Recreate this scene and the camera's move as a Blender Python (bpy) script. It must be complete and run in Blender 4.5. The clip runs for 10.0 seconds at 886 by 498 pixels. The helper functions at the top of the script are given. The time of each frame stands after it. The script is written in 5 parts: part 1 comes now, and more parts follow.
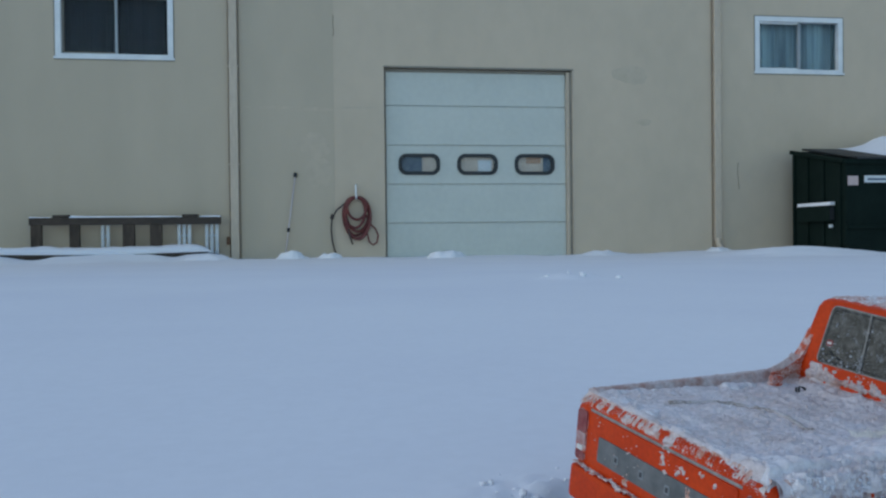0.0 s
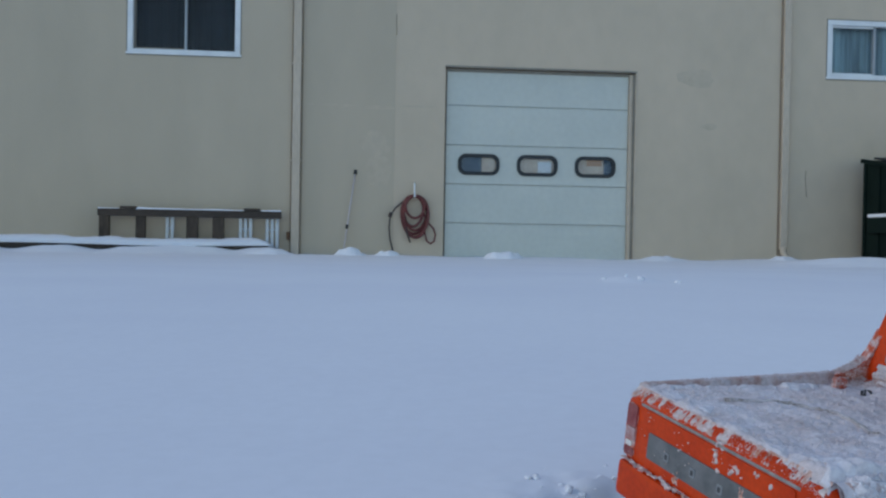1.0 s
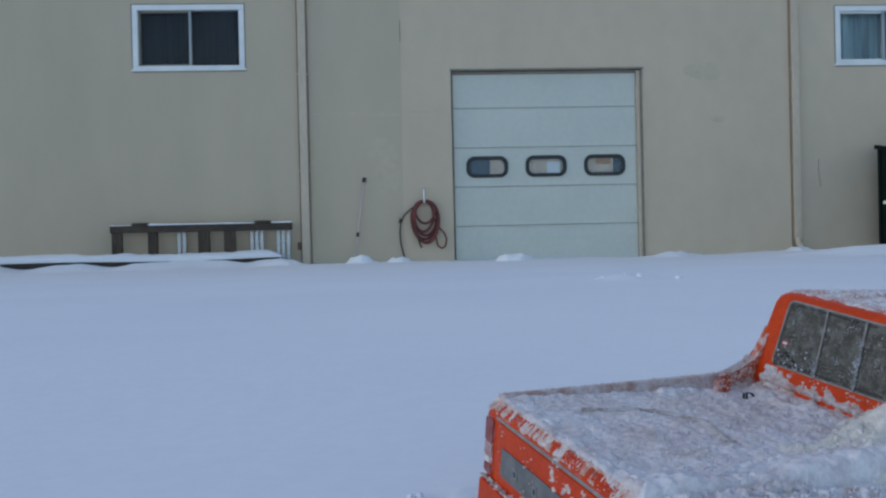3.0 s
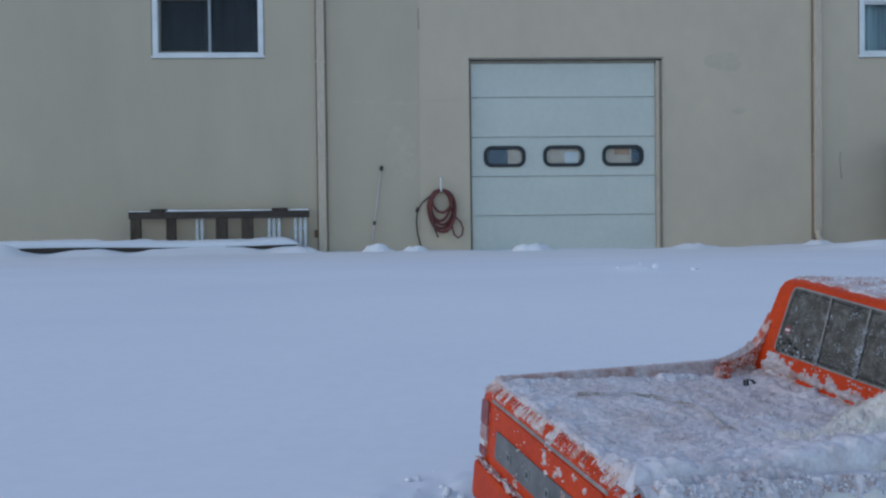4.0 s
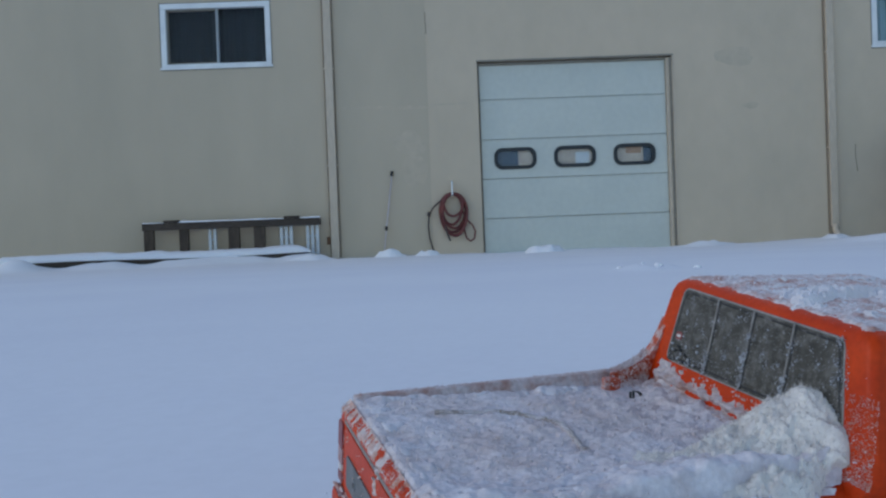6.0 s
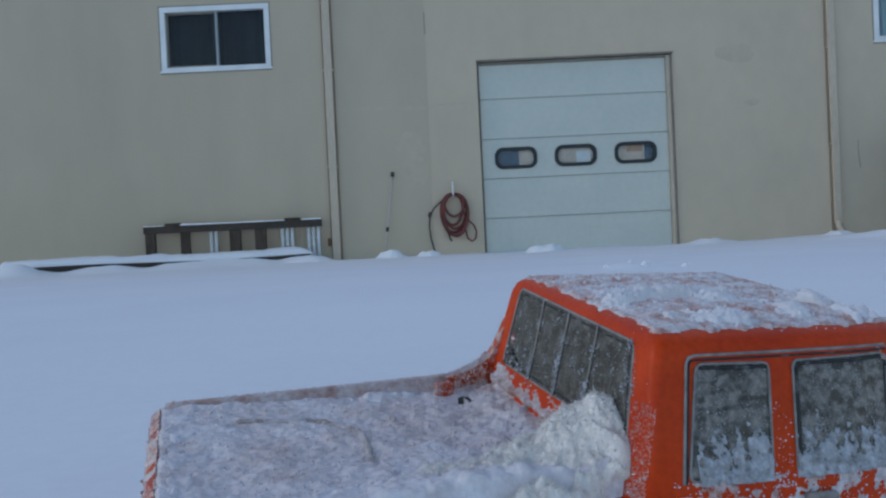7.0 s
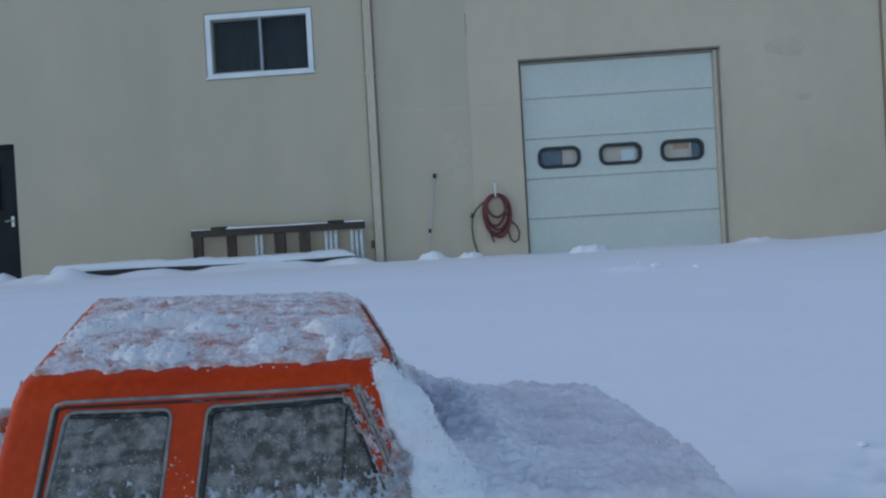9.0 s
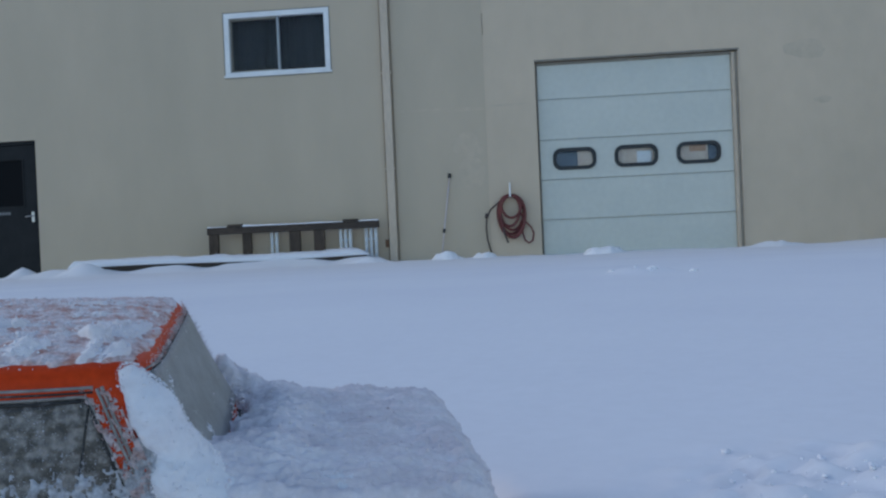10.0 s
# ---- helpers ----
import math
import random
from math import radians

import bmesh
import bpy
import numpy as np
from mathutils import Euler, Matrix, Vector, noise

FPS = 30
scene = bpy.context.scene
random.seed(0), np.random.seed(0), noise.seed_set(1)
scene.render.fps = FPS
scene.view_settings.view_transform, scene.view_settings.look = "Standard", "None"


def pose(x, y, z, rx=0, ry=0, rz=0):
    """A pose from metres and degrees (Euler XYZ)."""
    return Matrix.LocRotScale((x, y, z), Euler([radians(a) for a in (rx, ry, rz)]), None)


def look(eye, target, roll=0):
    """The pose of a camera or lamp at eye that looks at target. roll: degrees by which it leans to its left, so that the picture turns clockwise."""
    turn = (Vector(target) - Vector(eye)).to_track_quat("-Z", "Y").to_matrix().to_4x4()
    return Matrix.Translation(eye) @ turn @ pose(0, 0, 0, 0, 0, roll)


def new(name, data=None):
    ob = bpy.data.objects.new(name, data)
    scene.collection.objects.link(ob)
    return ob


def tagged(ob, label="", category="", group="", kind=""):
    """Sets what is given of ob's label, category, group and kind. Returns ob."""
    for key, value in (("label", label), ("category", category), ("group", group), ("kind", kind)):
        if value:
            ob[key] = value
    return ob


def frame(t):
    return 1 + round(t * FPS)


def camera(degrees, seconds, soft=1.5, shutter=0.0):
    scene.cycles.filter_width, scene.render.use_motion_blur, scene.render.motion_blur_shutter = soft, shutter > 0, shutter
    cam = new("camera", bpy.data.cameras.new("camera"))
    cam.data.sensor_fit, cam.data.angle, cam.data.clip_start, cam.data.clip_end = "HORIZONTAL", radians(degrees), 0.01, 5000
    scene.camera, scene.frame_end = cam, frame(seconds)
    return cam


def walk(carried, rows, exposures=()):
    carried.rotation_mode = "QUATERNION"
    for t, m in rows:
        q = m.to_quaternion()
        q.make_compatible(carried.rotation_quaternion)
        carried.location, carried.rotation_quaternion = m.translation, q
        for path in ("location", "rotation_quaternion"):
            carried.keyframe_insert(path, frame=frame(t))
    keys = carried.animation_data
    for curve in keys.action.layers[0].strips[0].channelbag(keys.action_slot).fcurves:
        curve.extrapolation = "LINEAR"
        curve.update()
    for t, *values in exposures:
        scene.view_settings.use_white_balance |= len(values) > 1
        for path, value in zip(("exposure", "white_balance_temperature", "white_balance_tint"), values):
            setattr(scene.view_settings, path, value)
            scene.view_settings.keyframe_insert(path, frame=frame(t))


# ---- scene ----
cam = camera(55.0, 10.0, soft=2.3)
PATH = [
    (0.0, pose(-1.0876, -13.4491, 0.3433, 89.274, 0.624, -8.428)),
    (0.5, pose(-1.0985, -13.4391, 0.3408, 89.057, -0.053, -5.801)),
    (1.0, pose(-1.0810, -13.4373, 0.3325, 89.315, -0.998, -4.564)),
    (1.5, pose(-1.0401, -13.4209, 0.3297, 88.853, -1.626, -3.258)),
    (2.0, pose(-1.0262, -13.4183, 0.3326, 88.907, -0.639, -3.271)),
    (2.5, pose(-0.9933, -13.4150, 0.3347, 89.505, 0.656, -4.105)),
    (2.7, pose(-0.9837, -13.4130, 0.3346, 89.706, 1.088, -3.789)),
    (3.8, pose(-0.9652, -13.4091, 0.3289, 88.989, 0.785, -2.370)),
    (4.0, pose(-0.9634, -13.4076, 0.3285, 88.920, 0.685, -2.197)),
    (4.5, pose(-0.9624, -13.4083, 0.3286, 89.014, 0.728, -2.046)),
    (5.0, pose(-0.9560, -13.4049, 0.3285, 89.042, 0.850, -1.625)),
    (5.2, pose(-0.9440, -13.3992, 0.3311, 89.054, 1.105, -1.529)),
    (6.3, pose(-0.8478, -13.3639, 0.3256, 89.237, 2.385, -0.831)),
    (6.5, pose(-0.8319, -13.3629, 0.3258, 89.124, 2.403, -0.738)),
    (7.0, pose(-0.7765, -13.3499, 0.3219, 89.258, 2.741, -0.488)),
    (7.5, pose(-0.7182, -13.3282, 0.3208, 89.464, 2.074, 0.193)),
    (8.0, pose(-0.6330, -13.2991, 0.3191, 89.604, 2.340, 1.274)),
    (8.5, pose(-0.5852, -13.2950, 0.3204, 89.360, 3.339, 2.272)),
    (9.0, pose(-0.5401, -13.2933, 0.3175, 89.513, 3.216, 3.413)),
    (9.5, pose(-0.4830, -13.3110, 0.3173, 89.474, 2.837, 3.997)),
    (10.0, pose(-0.4346, -13.3024, 0.3173, 89.553, 2.548, 4.815)),
]
walk(cam, PATH, [(0.0, 0.32, 6350, 8), (1.0, 0.33, 6400, 12), (2.7, 0.33, 6450, 12), (3.8, 0.33, 6350, 14), (5.2, 0.33, 6360, 14), (6.3, 0.26, 6310, 13),
                (7.5, 0.25, 6320, 12), (8.5, 0.26, 6240, 11), (10.0, 0.29, 6290, 14)])
# ---- end of walk ----

# ---------------------------------------------------------------- world and light
world = bpy.data.worlds.new("winter_sky")
scene.world = world
world.use_nodes = True
wn = world.node_tree.nodes
sky = wn.new("ShaderNodeTexSky")
sky.sky_type = "NISHITA"
sky.sun_disc = False
sky.sun_elevation = radians(14)
sky.sun_rotation = radians(20)
sky.air_density, sky.dust_density, sky.ozone_density = 1.0, 0.6, 1.5
wn["Background"].inputs["Strength"].default_value = 0.168
world.node_tree.links.new(sky.outputs["Color"], wn["Background"].inputs["Color"])
sun_data = bpy.data.lights.new("soft_sun", "SUN")
sun_data.energy, sun_data.angle, sun_data.color = 0.62, radians(30), (1.0, 0.97, 0.94)
sun_lamp = new("soft_sun", sun_data)
sun_lamp.matrix_world = look((-26, -8, 15), (0, -6, 0))


# ---------------------------------------------------------------- materials
def mat(name, colour, rough=0.7, metal=0.0, second=None, scale=8.0, detail=6.0, lo=0.35, hi=0.65,
        grain=None, grain_amount=0.08, bump=0.0, bump_scale=60.0, spec=0.5, coords="Object", stretch=(1, 1, 1)):
    """A node material: base colour, patches of a second colour, fine grain and bump."""
    m = bpy.data.materials.new(name)
    m.use_nodes = True
    nt = m.node_tree
    b = nt.nodes["Principled BSDF"]
    b.inputs["Roughness"].default_value = rough
    b.inputs["Metallic"].default_value = metal
    b.inputs["Specular IOR Level"].default_value = spec
    tc = nt.nodes.new("ShaderNodeTexCoord")
    mp = nt.nodes.new("ShaderNodeMapping")
    mp.inputs["Scale"].default_value = stretch
    nt.links.new(tc.outputs[coords], mp.inputs["Vector"])
    col = nt.nodes.new("ShaderNodeRGB")
    col.outputs[0].default_value = (*colour, 1)
    out = col.outputs[0]
    if second is not None:
        n1 = nt.nodes.new("ShaderNodeTexNoise")
        n1.inputs["Scale"].default_value, n1.inputs["Detail"].default_value = scale, detail
        n1.inputs["Roughness"].default_value = 0.6
        nt.links.new(mp.outputs[0], n1.inputs["Vector"])
        rp = nt.nodes.new("ShaderNodeValToRGB")
        rp.color_ramp.elements[0].position, rp.color_ramp.elements[1].position = lo, hi
        nt.links.new(n1.outputs["Fac"], rp.inputs["Fac"])
        mx = nt.nodes.new("ShaderNodeMix")
        mx.data_type = "RGBA"
        nt.links.new(rp.outputs["Color"], mx.inputs["Factor"])
        nt.links.new(out, mx.inputs["A"])
        mx.inputs["B"].default_value = (*second, 1)
        out = mx.outputs["Result"]
    if grain is not None:
        n2 = nt.nodes.new("ShaderNodeTexNoise")
        n2.inputs["Scale"].default_value, n2.inputs["Detail"].default_value = grain, 3
        nt.links.new(mp.outputs[0], n2.inputs["Vector"])
        mr = nt.nodes.new("ShaderNodeMapRange")
        mr.inputs["To Min"].default_value, mr.inputs["To Max"].default_value = 1 - grain_amount, 1 + grain_amount
        mr.inputs["From Min"].default_value, mr.inputs["From Max"].default_value = 0.3, 0.7
        nt.links.new(n2.outputs["Fac"], mr.inputs["Value"])
        ml = nt.nodes.new("ShaderNodeVectorMath")
        ml.operation = "SCALE"
        nt.links.new(out, ml.inputs[0])
        nt.links.new(mr.outputs["Result"], ml.inputs["Scale"])
        out = ml.outputs["Vector"]
    nt.links.new(out, b.inputs["Base Color"])
    if bump:
        n3 = nt.nodes.new("ShaderNodeTexNoise")
        n3.inputs["Scale"].default_value, n3.inputs["Detail"].default_value = bump_scale, 8
        nt.links.new(mp.outputs[0], n3.inputs["Vector"])
        bp = nt.nodes.new("ShaderNodeBump")
        bp.inputs["Strength"].default_value = bump
        bp.inputs["Distance"].default_value = 0.5 / bump_scale
        nt.links.new(n3.outputs["Fac"], bp.inputs["Height"])
        nt.links.new(bp.outputs["Normal"], b.inputs["Normal"])
    return m


def glass_mat(name, tint=(0.9, 0.95, 0.97), rough=0.02):
    m = bpy.data.materials.new(name)
    m.use_nodes = True
    b = m.node_tree.nodes["Principled BSDF"]
    b.inputs["Base Color"].default_value = (*tint, 1)
    b.inputs["Roughness"].default_value = rough
    b.inputs["Transmission Weight"].default_value = 1.0
    b.inputs["IOR"].default_value = 1.18
    return m


SNOW = mat("fresh_snow", (0.862, 0.87, 0.905), 0.7, second=(0.82, 0.827, 0.875), scale=0.8, grain=60, grain_amount=0.015,
           bump=0.05, bump_scale=70, spec=0.2)
SNOW_CRUST = mat("clumped_snow", (0.80, 0.80, 0.84), 0.6, second=(0.68, 0.67, 0.73), scale=60, grain=500, grain_amount=0.05,
                 bump=0.5, bump_scale=350, spec=0.25)
DRIFT_SNOW = mat("smooth_drifted_snow", (0.83, 0.835, 0.865), 0.7, second=(0.77, 0.775, 0.82), scale=45, grain=400, grain_amount=0.03,
                 bump=0.2, bump_scale=400, spec=0.2)
# cream snow; its warm tint also stands in for light bounced off the cab
POWDER = mat("soft_powder_snow", (0.81, 0.77, 0.725), 0.7, second=(0.72, 0.675, 0.645), scale=60, lo=0.42, hi=0.66, grain=600, grain_amount=0.05,
             bump=0.4, bump_scale=500, spec=0.2)
FLANK_SNOW = mat("flank_snow", (0.70, 0.67, 0.71), 0.6, second=(0.42, 0.29, 0.27), scale=130, lo=0.42, hi=0.66, grain=500,
                 grain_amount=0.08, bump=0.6, bump_scale=400, spec=0.25)
SNOW_DIRTY = mat("dirty_clumped_snow", (0.735, 0.685, 0.71), 0.6, second=(0.60, 0.505, 0.495), scale=34, detail=9, grain=300,
                 grain_amount=0.14, lo=0.36, hi=0.70, bump=0.7, bump_scale=450, spec=0.3)
BED_WHITE = mat("fluffy_white_snow", (0.81, 0.785, 0.805), 0.7, second=(0.70, 0.665, 0.69), scale=50, grain=400, grain_amount=0.06,
                bump=0.5, bump_scale=400, spec=0.2)
RIM_SNOW = mat("rough_rim_snow", (0.77, 0.745, 0.78), 0.7, second=(0.63, 0.57, 0.59), scale=70, grain=400, grain_amount=0.10,
               bump=0.6, bump_scale=420, spec=0.2)
RIM_FROST = mat("pale_pink_frost", (0.68, 0.58, 0.56), 0.6, second=(0.52, 0.23, 0.15), scale=150, lo=0.44, hi=0.66, grain=500,
                grain_amount=0.15, bump=0.5, bump_scale=350)
FROST = mat("window_frost", (0.48, 0.495, 0.53), 0.6, second=(0.23, 0.22, 0.22), scale=200, lo=0.42, hi=0.68, grain=700,
            grain_amount=0.2, bump=0.5, bump_scale=400)
RAIL_FROST = mat("pinkish_frost", (0.60, 0.52, 0.525), 0.6, second=(0.42, 0.255, 0.22), scale=110, lo=0.42, hi=0.66, grain=500,
                 grain_amount=0.15, bump=0.5, bump_scale=350)
RAIL_BROWN = mat("frosted_brown_wire", (0.31, 0.265, 0.24), 0.7, second=(0.56, 0.52, 0.53), scale=120, lo=0.42, hi=0.6)
ROOF_FROST = mat("thin_roof_frost", (0.68, 0.61, 0.62), 0.6, second=(0.46, 0.21, 0.16), scale=120, lo=0.44, hi=0.68, grain=500,
                 detail=9, grain_amount=0.2, bump=0.6, bump_scale=350)
SNOW_HOOD = mat("grey_clumped_snow", (0.78, 0.75, 0.785), 0.6, second=(0.64, 0.595, 0.635), scale=45, grain=400,
                grain_amount=0.06, bump=0.5, bump_scale=260, spec=0.25)
STUCCO = mat("tan_wall_paint", (0.606, 0.500, 0.378), 0.85, second=(0.554, 0.462, 0.349), scale=0.7, detail=8, grain=4.0,
             grain_amount=0.025, bump=0.25, bump_scale=45, spec=0.2, stretch=(1, 1, 0.7))
STUCCO_WEST = mat("darker_tan_wall_paint", (0.535, 0.450, 0.340), 0.85, second=(0.488, 0.416, 0.316), scale=0.45, detail=10, grain=2.3,
                  grain_amount=0.025, bump=0.25, bump_scale=45, spec=0.2, stretch=(1, 1, 0.45))
DAMP = mat("damp_stain_on_paint", (0.510, 0.428, 0.322), 0.8, second=(0.558, 0.464, 0.350), scale=3.0, grain=9, grain_amount=0.05, bump=0.2, bump_scale=45)
SPOUT = mat("tan_spout_paint", (0.575, 0.475, 0.365), 0.6, second=(0.51, 0.42, 0.32), scale=3, grain=30, stretch=(1, 1, 0.2))
# dark tone for cracks, and for shade painted along the downspouts' edges
SPOUT_SHADE_CRACK = mat("dark_spout_shade_and_crack", (0.24, 0.19, 0.14), 0.7, second=(0.34, 0.27, 0.2), scale=3, stretch=(1, 1, 0.3))
TRIM_DARK = mat("brown_door_trim", (0.20, 0.18, 0.15), 0.7, second=(0.26, 0.24, 0.2), scale=6)
DOOR_PAINT = mat("pale_door_paint", (0.585, 0.60, 0.54), 0.45, second=(0.54, 0.56, 0.51), scale=1.2, grain=12,
                 grain_amount=0.03, bump=0.08, bump_scale=90)
RUBBER = mat("black_rubber", (0.018, 0.022, 0.026), 0.55, grain=80)
WHITE_VINYL = mat("white_vinyl", (0.78, 0.80, 0.80), 0.4, second=(0.68, 0.70, 0.71), scale=4)
GREY_VINYL = mat("grey_vinyl", (0.36, 0.39, 0.41), 0.45, second=(0.30, 0.33, 0.35), scale=5)
GLASS = glass_mat("window_glass")
CURTAIN = mat("grey_curtain", (0.018, 0.020, 0.027), 0.9, second=(0.003, 0.004, 0.006), scale=9, stretch=(1, 1, 0.05))
# pale curtain; its blue-green tint also stands in for reflection in the glass
CURTAIN_LIGHT = mat("pale_reflection_tinted_curtain", (0.32, 0.43, 0.46), 0.9, second=(0.14, 0.19, 0.22), scale=5, stretch=(1, 1, 0.05))
ROOM = mat("room_wall", (0.30, 0.27, 0.24), 0.9, second=(0.24, 0.22, 0.2), scale=2)
BLACK_DOOR = mat("black_door_paint", (0.014, 0.016, 0.018), 0.6, second=(0.020, 0.022, 0.024), scale=4, grain=40, spec=0.15)
STEEL = mat("brushed_steel", (0.45, 0.46, 0.47), 0.35, metal=0.9, grain=60)
OLD_WOOD = mat("weathered_dark_wood", (0.040, 0.031, 0.025), 0.85, second=(0.070, 0.052, 0.040), scale=6, grain=40,
               grain_amount=0.25, stretch=(0.25, 1, 1), bump=0.3, bump_scale=30)
OLD_WOOD_UP = mat("weathered_post_wood", (0.050, 0.037, 0.028), 0.85, second=(0.088, 0.064, 0.046), scale=6, grain=40,
                  grain_amount=0.25, stretch=(1, 1, 0.25), bump=0.3, bump_scale=30)
ALU = mat("white_aluminium", (0.62, 0.65, 0.68), 0.45, metal=0.2, second=(0.48, 0.51, 0.54), scale=10)
HOSE = mat("red_rubber_hose", (0.16, 0.030, 0.025), 0.5, second=(0.11, 0.022, 0.022), scale=9, grain=60)
CORD = mat("dark_cord", (0.05, 0.035, 0.032), 0.6, grain=50)
BIN_GREEN = mat("dark_green_steel", (0.004, 0.011, 0.009), 0.7, second=(0.007, 0.016, 0.013), scale=3, grain=25,
                grain_amount=0.15, bump=0.1, bump_scale=20, spec=0.1)
LABEL_WHITE = mat("label_white", (0.62, 0.66, 0.68), 0.5, grain=30)
LABEL_PINK = mat("label_pink", (0.55, 0.42, 0.40), 0.5, grain=30)
RUST = mat("rusty_iron", (0.10, 0.05, 0.03), 0.8, second=(0.16, 0.08, 0.04), scale=20)

ORANGE = mat("orange_body_paint", (0.62, 0.055, 0.005), 0.42, second=(0.50, 0.038, 0.004), scale=30, grain=350,
             grain_amount=0.10, bump=0.10, bump_scale=300, spec=0.18)
ORANGE_FROST = mat("frosted_orange_paint", (0.46, 0.055, 0.010), 0.5, second=(0.58, 0.44, 0.42), scale=190, lo=0.46, hi=0.62,
                   grain=400, grain_amount=0.12, bump=0.3, bump_scale=350)
TRIM_GREY = mat("grey_window_trim", (0.19, 0.175, 0.16), 0.6, second=(0.32, 0.30, 0.28), scale=160, grain=400)
TRIM_BLACK = mat("black_window_seal", (0.02, 0.02, 0.02), 0.6, second=(0.15, 0.14, 0.14), scale=150, lo=0.55, hi=0.7)
PANE_DARK = mat("smoked_rear_pane", (0.066, 0.060, 0.050), 0.4, second=(0.17, 0.16, 0.145), scale=170, lo=0.42, hi=0.76,
                detail=9, grain=300, grain_amount=0.25, bump=0.2, bump_scale=400, spec=0.2)
PANE_FROST = mat("frosted_side_pane", (0.195, 0.180, 0.165), 0.32, second=(0.046, 0.039, 0.032), scale=180, lo=0.44, hi=0.58,
                 detail=12, grain=330, grain_amount=0.5, bump=0.45, bump_scale=350, spec=0.55)
PANE_CLEAR = mat("grey_windscreen", (0.22, 0.225, 0.22), 0.4, second=(0.30, 0.31, 0.31), scale=60, grain=400)
PLATE_GREY = mat("grey_tailgate_panel", (0.10, 0.105, 0.105), 0.5, second=(0.17, 0.17, 0.17), scale=70, grain=300)
MARK_PALE = mat("worn_pale_mark", (0.21, 0.22, 0.23), 0.6, grain=300)
MARK_DARK = mat("dark_mark", (0.05, 0.052, 0.055), 0.6)
LIGHT_RED = mat("red_lens", (0.20, 0.022, 0.024), 0.4, second=(0.30, 0.09, 0.085), scale=160, grain=400, grain_amount=0.15)
LIGHT_PINK = mat("pink_lens", (0.36, 0.16, 0.15), 0.4, second=(0.46, 0.33, 0.33), scale=160, grain=400)
LIGHT_WHITE = mat("white_lens", (0.66, 0.64, 0.62), 0.35, grain=400)
TYRE = mat("black_tyre", (0.016, 0.016, 0.018), 0.8, grain=300, grain_amount=0.3)


# ---------------------------------------------------------------- mesh helpers
def mesh_from(name, verts, faces, smooth=False):
    me = bpy.data.meshes.new(name)
    me.from_pydata([tuple(v) for v in verts], [], faces)
    me.validate()
    if smooth:
        me.polygons.foreach_set("use_smooth", [True] * len(me.polygons))
    me.update()
    return me


def part(name, data, material, parent=None, label="", kind="", category="", group=""):
    """Link a mesh or bmesh as one object under a thing or a part."""
    if isinstance(data, bmesh.types.BMesh):
        me = bpy.data.meshes.new(name)
        bmesh.ops.recalc_face_normals(data, faces=data.faces)
        data.to_mesh(me)
        data.free()
    else:
        me = data
    if material is not None:
        me.materials.append(material)
    ob = new(name, me)
    if parent is not None:
        ob.parent = parent
    return tagged(ob, label, category, group, kind)


def thing(name, place=(0, 0, 0), label="", category="", group="", kind=""):
    ob = new(name)
    ob.empty_display_size = 0.05
    ob.matrix_world = place if isinstance(place, Matrix) else Matrix.Translation(place)
    return tagged(ob, label, category, group, kind)


def box(x0, x1, y0, y1, z0, z1, bevel=0.0, bm=None):
    own = bmesh.new()
    bmesh.ops.create_cube(own, size=1.0)
    bmesh.ops.scale(own, verts=own.verts, vec=(x1 - x0, y1 - y0, z1 - z0))
    bmesh.ops.translate(own, verts=own.verts, vec=((x0 + x1) / 2, (y0 + y1) / 2, (z0 + z1) / 2))
    if bevel:
        bmesh.ops.bevel(own, geom=own.edges[:], offset=bevel, segments=2, affect="EDGES", profile=0.6)
    if bm is None:
        return own
    tmp = bpy.data.meshes.new("tmp")
    own.to_mesh(tmp)
    own.free()
    bm.from_mesh(tmp)
    bpy.data.meshes.remove(tmp)
    return bm


def rounded_rect(x0, x1, z0, z1, r, n=6):
    pts = []
    for cx, cz, a0 in ((x1 - r, z1 - r, 0), (x0 + r, z1 - r, 90), (x0 + r, z0 + r, 180), (x1 - r, z0 + r, 270)):
        for k in range(n + 1):
            a = radians(a0 + 90 * k / n)
            pts.append((cx + r * math.cos(a), cz + r * math.sin(a)))
    return pts


def ring_plate(outer, inner, y0, y1):
    """A frame between two loops of as many points, in the xz plane, from y0 to y1."""
    n = len(outer)
    v = [(p[0], y0, p[1]) for p in outer] + [(p[0], y0, p[1]) for p in inner]
    v += [(p[0], y1, p[1]) for p in outer] + [(p[0], y1, p[1]) for p in inner]
    f = []
    for i in range(n):
        j = (i + 1) % n
        f += [(i, j, n + j, n + i), (2 * n + j, 2 * n + i, 3 * n + i, 3 * n + j),
              (i, 2 * n + i, 2 * n + j, j), (n + j, 3 * n + j, 3 * n + i, n + i)]
    return mesh_from("ring", v, f)


def plate(loop, y0, y1):
    n = len(loop)
    v = [(p[0], y0, p[1]) for p in loop] + [(p[0], y1, p[1]) for p in loop]
    f = [tuple(range(n)), tuple(range(2 * n - 1, n - 1, -1))]
    f += [(i, n + i, n + (i + 1) % n, (i + 1) % n) for i in range(n)]
    return mesh_from("plate", v, f)


